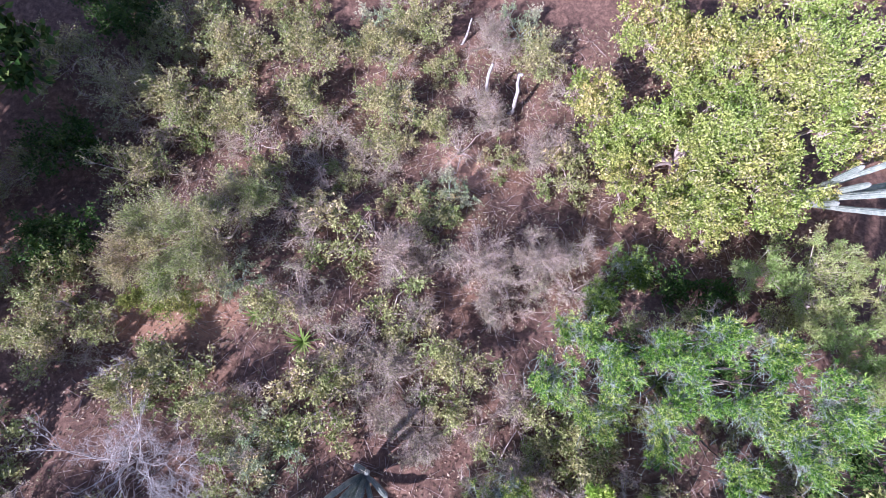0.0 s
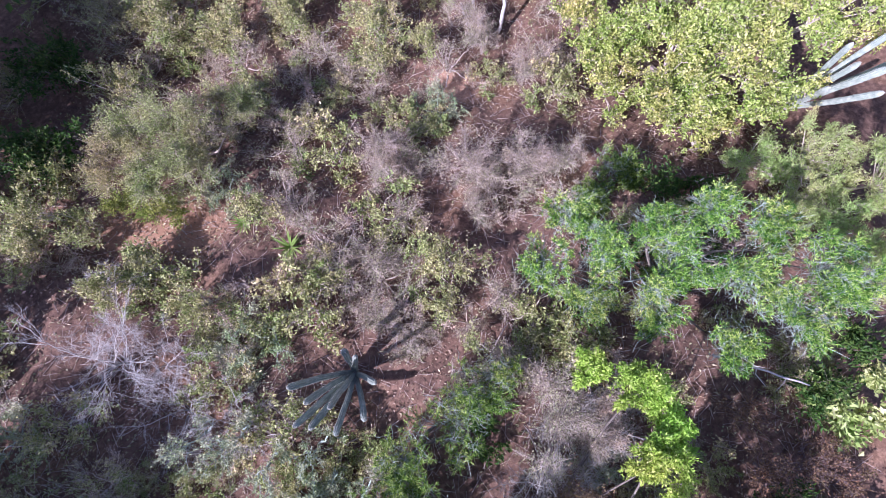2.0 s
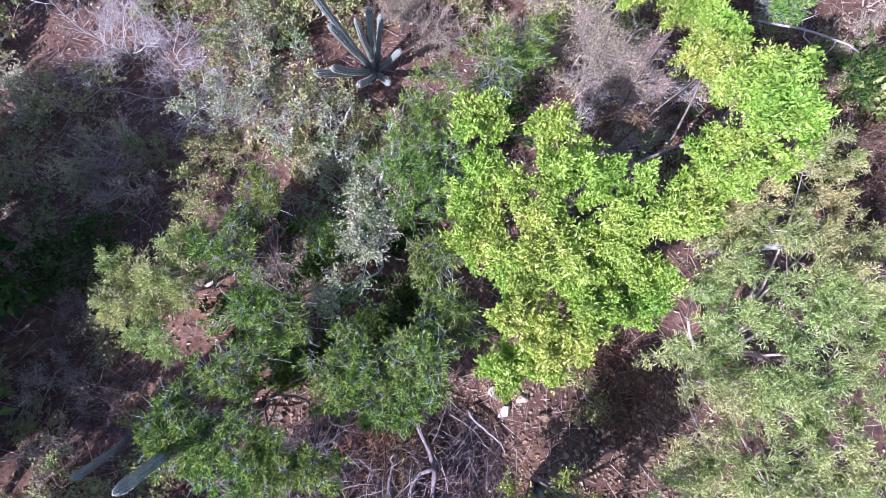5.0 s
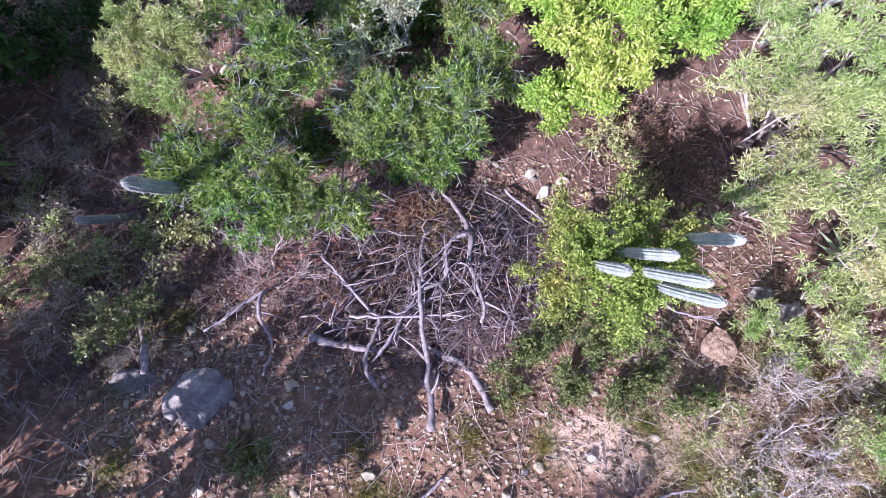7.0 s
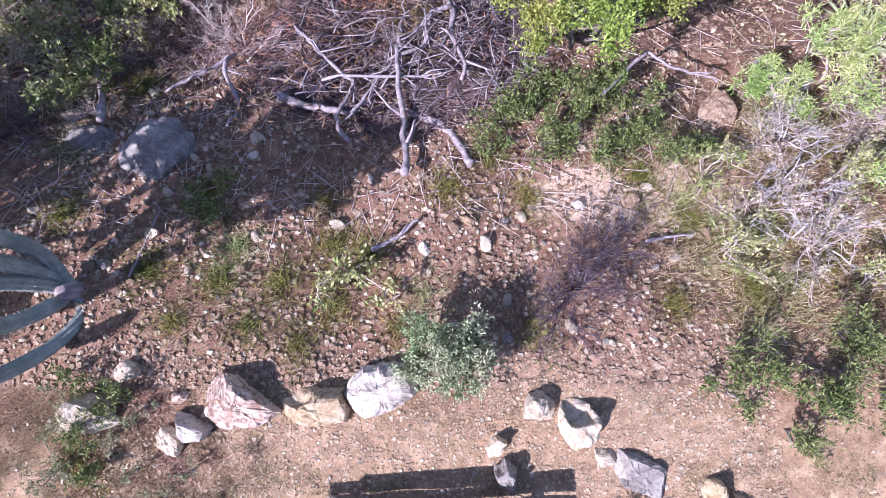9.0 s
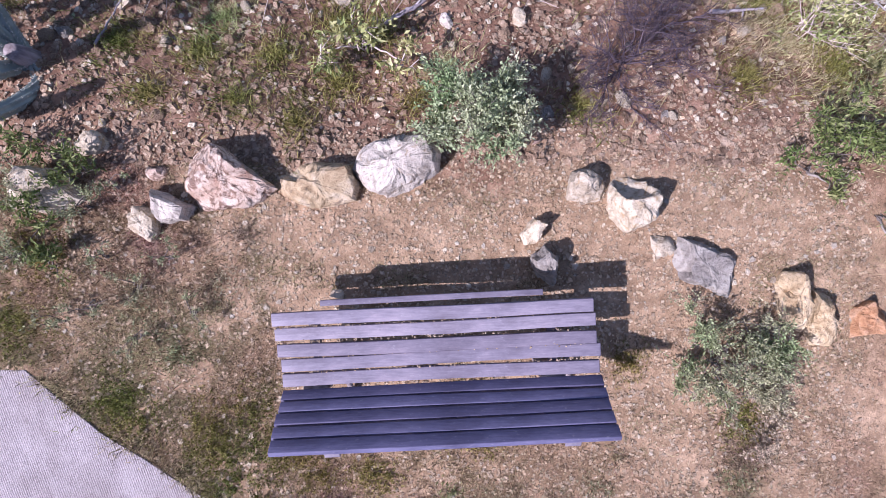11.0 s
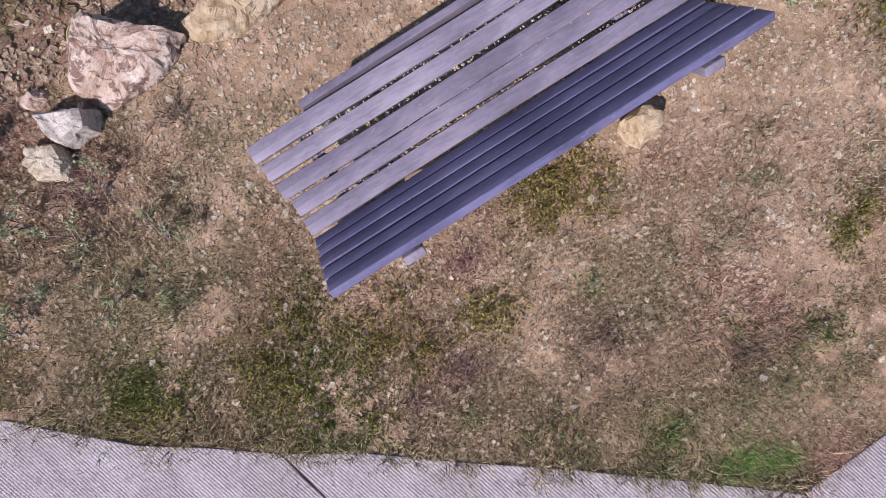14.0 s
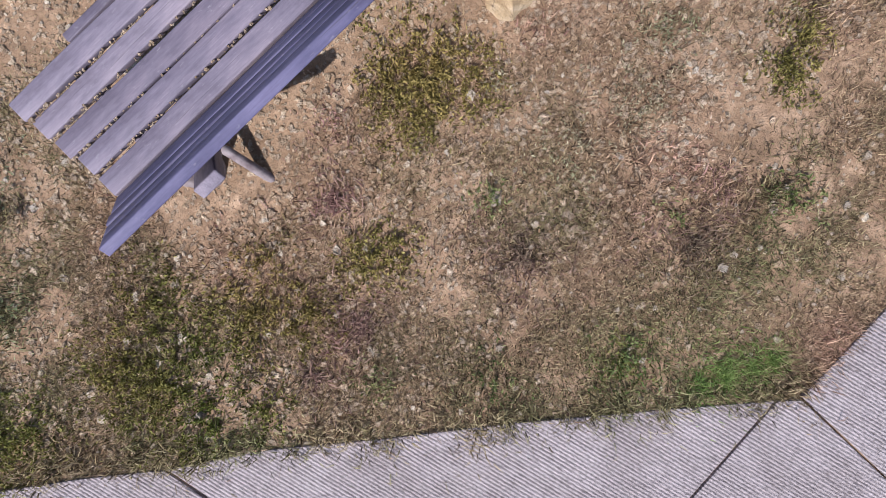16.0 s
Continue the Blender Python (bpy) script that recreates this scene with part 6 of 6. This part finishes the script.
pebbles("gap_grit", "dry crumbs and grit caught between the bench slats", bx * math.cos(tb) - by * math.sin(tb), bx * math.sin(tb) + by * math.cos(tb), 0.004 + 0.004 * rg.uniform(0, 1, n), 9, GRAVEL, 0.452 - gap_no * 0.006)
n = 130
x, y = rg.normal(1.62, 0.10, n), rg.normal(0.56, 0.07, n)
pebbles("clods", "crumbled brown clods of earth", x, y, 0.012 + 0.02 * rg.uniform(0, 1, n) ** 2, 4, SOIL)

# dry grass over the terrace, thin where gravel shows
n = 900000
x, y = rg.uniform(-2.6, 4.4, n), rg.uniform(-2.75, 0.9, n)
gridx, gridy = np.linspace(-3, 5, 240), np.linspace(-3, 1.5, 140)
field = np.array([[noise.fractal(Vector((a * 2.2 + 3, b * 2.2, 5)), 0.7, 2.2, 4) for b in gridy] for a in gridx])
fx, fy = np.clip(((x + 3) / 8 * 239).astype(int), 0, 239), np.clip(((y + 3) / 4.5 * 139).astype(int), 0, 139)
bare = np.exp(-(((x - 0.9) / 1.3) ** 2 + ((y - 0.4) / 0.35) ** 2)) + np.exp(-(((x - 2.2) / 0.9) ** 2 + ((y + 0.35) / 0.6) ** 2)) * 0.9
prob = np.where((y < -0.85 - 0.2 * np.sin(x * 3)) | (x < -0.12 - 0.1 * np.sin(y * 5)), 1.0, 0.62) * np.clip(0.6 + field[fx, fy] * 1.3 - bare * 0.85, 0.015, 1) * np.where((y > 0.3) & (x > -0.5), 0.35, 1) * np.where((y < -1.25) | (x < -0.2), 1.5, 1.0) * np.where((x > 1.7) & (y > -1.9), 0.5, 1.0)
keep = (rg.uniform(0, 1, n) < prob) & ~on_slab(x, y + 0.03) & ~(in_bench(x, y) & (y > -0.6))
x, y = x[keep], y[keep]
g = Geo()
stubble(g, x, y, ground_z(x, y), 0.034, 0.0036, 1)
tagged(part("dry_grass", g, DRY_GRASS, smooth=False), "short dry brown grass on the terrace", "grass", kind="stuff")


def tuft(name, label, spots, per, ln, wd, seed, mat, lean=0.9):
    """Clumps of grass at spots of (x, y, r)."""
    rng = np.random.RandomState(seed)
    g = Geo()
    for cx, cy, r in spots:
        m = int(per * 1.5 * r * r / 0.04)
        a, q = rng.uniform(0, 2 * np.pi, m), np.abs(rng.normal(size=m)) * 0.7 * r
        q = q * (1 + 0.35 * np.sin(3 * a + cx * 9))
        px, py = cx + np.cos(a) * q, cy + np.sin(a) * q
        blades(g, px, py, ground_z(px, py) + 0.004, ln * 1.3, wd * 1.5, seed + m, lean)
    return tagged(part(name, g, mat, smooth=False), label, "grass", kind="stuff")


def weed_mat(name, label, spots, per, seed, mat, ln=0.019, wd=0.0085, high=0.05):
    """Low creeping herbs: tiny leaves on short stems, thickest at the middle of each spot of (x, y, r), with ragged rims and gaps."""
    rng = np.random.RandomState(seed)
    g = Geo()
    for cx, cy, r in spots:
        m = int(per * r * r)
        a, q = rng.uniform(0, 2 * np.pi, m), rng.uniform(0, 1, m) ** 0.75 * r * 1.25
        q = q * (1 + 0.28 * np.sin(3 * a + cx * 9) + 0.16 * np.sin(7 * a + cy * 13))
        px, py = cx + np.cos(a) * q, cy + np.sin(a) * q
        gap = np.sin(px * 41 + np.sin(py * 33) * 2) * np.cos(py * 37 + np.sin(px * 29) * 2) + rng.normal(size=m) * 0.35 > -0.25 + 0.45 * q / r
        px, py = px[gap & ~on_slab(px, py + 0.02)], py[gap & ~on_slab(px, py + 0.02)]
        m = len(px)
        z = ground_z(px, py) + high * rng.uniform(0.05, 1, m) ** 1.3 * (1 - 0.5 * np.hypot(px - cx, py - cy) / (r * 1.6))
        leaf_set(g, np.stack([px, py, z], -1), rng.normal(size=(m, 3)) + np.array([0, 0, 0.5]), ln, wd, rng)
    return tagged(part(name, g, mat, smooth=False), label, "weeds", kind="stuff")


tuft("bright_grass", "bright green grass tuft at the slab corner", [(1.26, -2.36, 0.15), (1.44, -2.44, 0.1), (1.36, -2.4, 0.1), (1.16, -2.33, 0.07)], 1100, 0.032, 0.0022, 5, BRIGHT_GRASS, 1.0)
weed_mat("olive_weeds", "dark olive creeping weeds round the bench",
         [(1.11, -0.7, 0.24), (1.06, -0.74, 0.2), (1.2, -0.72, 0.18), (1.2, -0.86, 0.14), (-0.27, -0.69, 0.2), (0.0, -0.99, 0.22), (-0.43, -0.97, 0.27), (-0.97, -0.75, 0.2), (0.19, -1.12, 0.15), (2.2, -1.64, 0.12), (2.36, -1.56, 0.12), (-1.14, -0.66, 0.2), (-0.5, -0.8, 0.2),
          (-1.75, -0.16, 0.22), (2.17, -0.39, 0.13), (2.9, -0.78, 0.2), (3.04, -1.53, 0.16), (0.5, -1.12, 0.14), (-0.42, -1.16, 0.14), (0.62, -1.13, 0.12), (-1.58, 0.3, 0.2), (-0.2, -1.3, 0.13), (0.16, -0.83, 0.1)],
         62000, 6, GREEN_GRASS)
weed_mat("dark_weeds", "small dark green weeds in dry grass", [(0.99, -2.07, 0.15), (1.02, -1.24, 0.1), (0.2, -1.5, 0.1), (1.9, -2.0, 0.12), (1.5, -1.75, 0.08), (0.55, -1.8, 0.12), (2.6, -1.9, 0.12)], 34000, 16, WEED_LEAF, 0.022, 0.008)
weed_mat("grey_weeds", "greyish creeping weeds on bare gravel", [(1.72, -1.38, 0.2), (1.4, -1.31, 0.16), (1.95, -1.2, 0.14), (-0.75, -0.3, 0.18), (-1.0, 0.05, 0.22), (2.5, -1.35, 0.18), (-0.45, 0.15, 0.15), (1.33, -0.9, 0.07), (2.9, -1.15, 0.16)], 24000, 17, HERB_LEAF, 0.02, 0.007)
weed_mat("purple_weeds", "patches of purplish dried weeds", [(0.3, -1.27, 0.16), (-0.13, -1.14, 0.13), (0.59, -0.72, 0.12), (0.72, -0.6, 0.1), (2.85, -1.05, 0.2), (0.95, -1.5, 0.16), (-0.85, 0.3, 0.2), (-0.6, 0.05, 0.16), (-1.15, 0.2, 0.16), (1.7, -1.85, 0.14)], 26000, 18, PURPLE_GRASS, 0.02, 0.006)
tuft("green_weeds", "olive-green grass blades round the bench", [(1.13, -0.75, 0.26), (-0.45, -0.95, 0.3), (-1.1, -0.66, 0.25), (0.02, -0.97, 0.22), (2.2, -1.62, 0.1), (2.36, -1.55, 0.1), (0.98, -2.07, 0.15), (0.45, -1.12, 0.14), (-1.75, -0.1, 0.2), (2.1, -0.35, 0.13)],
     260, 0.034, 0.003, 6, GREEN_GRASS, 1.3)
tuft("edge_grass", "dry grass creeping over the concrete edge", [(-1.62 + 0.1 * k, -0.50 - 0.0687 * k + 0.03 * math.sin(k * 2.1), 0.09 + 0.035 * math.sin(k * 1.3)) for k in range(32)], 420, 0.05, 0.003, 7, DRY_GRASS, 1.6)
tuft("grey_grass", "greyish wiry grass clumps", [(1.55, -1.5, 0.2), (2.1, -1.0, 0.18), (2.45, -1.5, 0.2), (0.4, -1.75, 0.14), (-0.75, -0.35, 0.2), (-1.0, 0.1, 0.25), (2.9, -1.3, 0.2), (1.85, -1.95, 0.2), (-0.5, 0.2, 0.15)],
     170, 0.05, 0.003, 8, DRY_GRASS, 1.5)

tuft("purple_grass", "patches of dry purplish-brown grass", [(0.3, -1.3, 0.16), (0.02, -1.32, 0.12), (0.95, -1.5, 0.2), (2.9, -0.98, 0.22), (0.55, -0.85, 0.14), (1.5, -1.9, 0.2), (-0.3, 0.45, 0.15), (-0.9, 0.4, 0.18)], 330, 0.045, 0.0034, 14, PURPLE_GRASS, 1.3)

# leaf litter and dead twigs on the slope
n = 62000
x, y = rg.uniform(-6.5, 8.6, n), 1.0 + 18 * rg.uniform(0, 1, n) ** 0.9
keep = rg.uniform(0, 1, n) < np.clip((y - 2.2) / 3.5, 0.06, 1) * (0.55 + 0.45 * np.sin(x * 1.3 + 1) * np.sin(y * 1.7))
x, y = x[keep], y[keep]
n = len(x)
g = Geo()
leaf_set(g, np.stack([x, y, ground_z(x, y) + 0.012], -1), rg.normal(size=(n, 3)) * np.array([1, 1, 0.25]), 0.06, 0.034, rg)
tagged(part("leaf_litter", g, DRY_LEAF, smooth=False), "dry brown leaf litter on the slope", "leaf litter", kind="stuff")
n = 9000
x, y = rg.uniform(-5.2, 8.6, n), 2.2 + 16.5 * rg.uniform(0, 1, n) ** 1.2
th = rg.uniform(0, 2 * np.pi, n)
ln = rg.uniform(0.06, 0.4, n)
a = np.stack([x, y, ground_z(x, y) + 0.015], -1)
bx, by = x + np.cos(th) * ln, y + np.sin(th) * ln
b = np.stack([bx, by, ground_z(bx, by) + 0.02 + rg.uniform(0, 0.10, n)], -1)
g = Geo()
thin_twigs(g, a, b, 0.0045, 0.002, None, 3, False)
tagged(part("fallen_twigs", g, BROWN_TWIG), "fallen grey-brown twigs on the slope", "twigs", kind="stuff")
n = 60000
x, y = rg.uniform(-5.2, 8.6, n), rg.uniform(1.2, 18.5, n)
keep = np.array(rg.uniform(0, 1, n) < np.clip(0.35 + 0.5 * np.sin(x * 1.7 + np.sin(y * 1.3) * 2) * np.cos(y * 1.1), 0.05, 1))
x, y = x[keep], y[keep]
g = Geo()
blades(g, x, y, ground_z(x, y), 0.16, 0.005, 9, 1.0)
tagged(part("slope_grass", g, DRY_GRASS, smooth=False), "dry tall grass between the shrubs", "grass", kind="stuff")
tuft("slope_tufts", "wiry olive grass tufts on the gravel slope", [(0.5, 1.9, 0.3), (0.25, 1.5, 0.25), (-0.2, 1.7, 0.25), (-0.9, 2.4, 0.3), (0.1, 2.4, 0.2), (1.2, 2.5, 0.25), (1.9, 2.4, 0.25), (-1.8, 3.6, 0.3), (3.3, 2.2, 0.3), (3.7, 1.6, 0.3), (3.0, 1.5, 0.22),
                                                                          (-2.2, 2.3, 0.25), (2.9, 2.6, 0.3), (1.6, 2.8, 0.25), (4.1, 2.4, 0.35), (4.4, 1.9, 0.35), (4.7, 2.9, 0.35), (-0.4, 1.35, 0.2), (-1.0, 1.4, 0.2), (0.0, 1.2, 0.2), (-0.7, 1.7, 0.25), (0.8, 1.35, 0.2), (1.9, 1.3, 0.2), (-1.3, 1.8, 0.25), (0.2, 2.0, 0.25)], 300, 0.075, 0.0034, 12, GREEN_GRASS, 1.2)
tuft("straw_tufts", "pale straw grass on the gravel slope", [(3.4, 1.8, 0.4), (3.9, 2.1, 0.45), (4.3, 2.7, 0.5), (4.6, 3.4, 0.5), (4.8, 2.2, 0.5), (5.2, 2.8, 0.5), (3.6, 2.8, 0.35), (1.0, 1.6, 0.25), (-0.6, 2.0, 0.3), (-2.3, 3.0, 0.35), (-2.8, 3.6, 0.4), (3.3, 2.4, 0.3), (4.0, 1.6, 0.4), (4.9, 1.6, 0.45), (4.2, 3.1, 0.4), (3.2, 3.1, 0.3), (3.7, 1.3, 0.35), (4.4, 1.2, 0.4), (3.1, 1.9, 0.25), (4.9, 0.9, 0.4)],
     210, 0.07, 0.0032, 13, STRAW, 1.3)
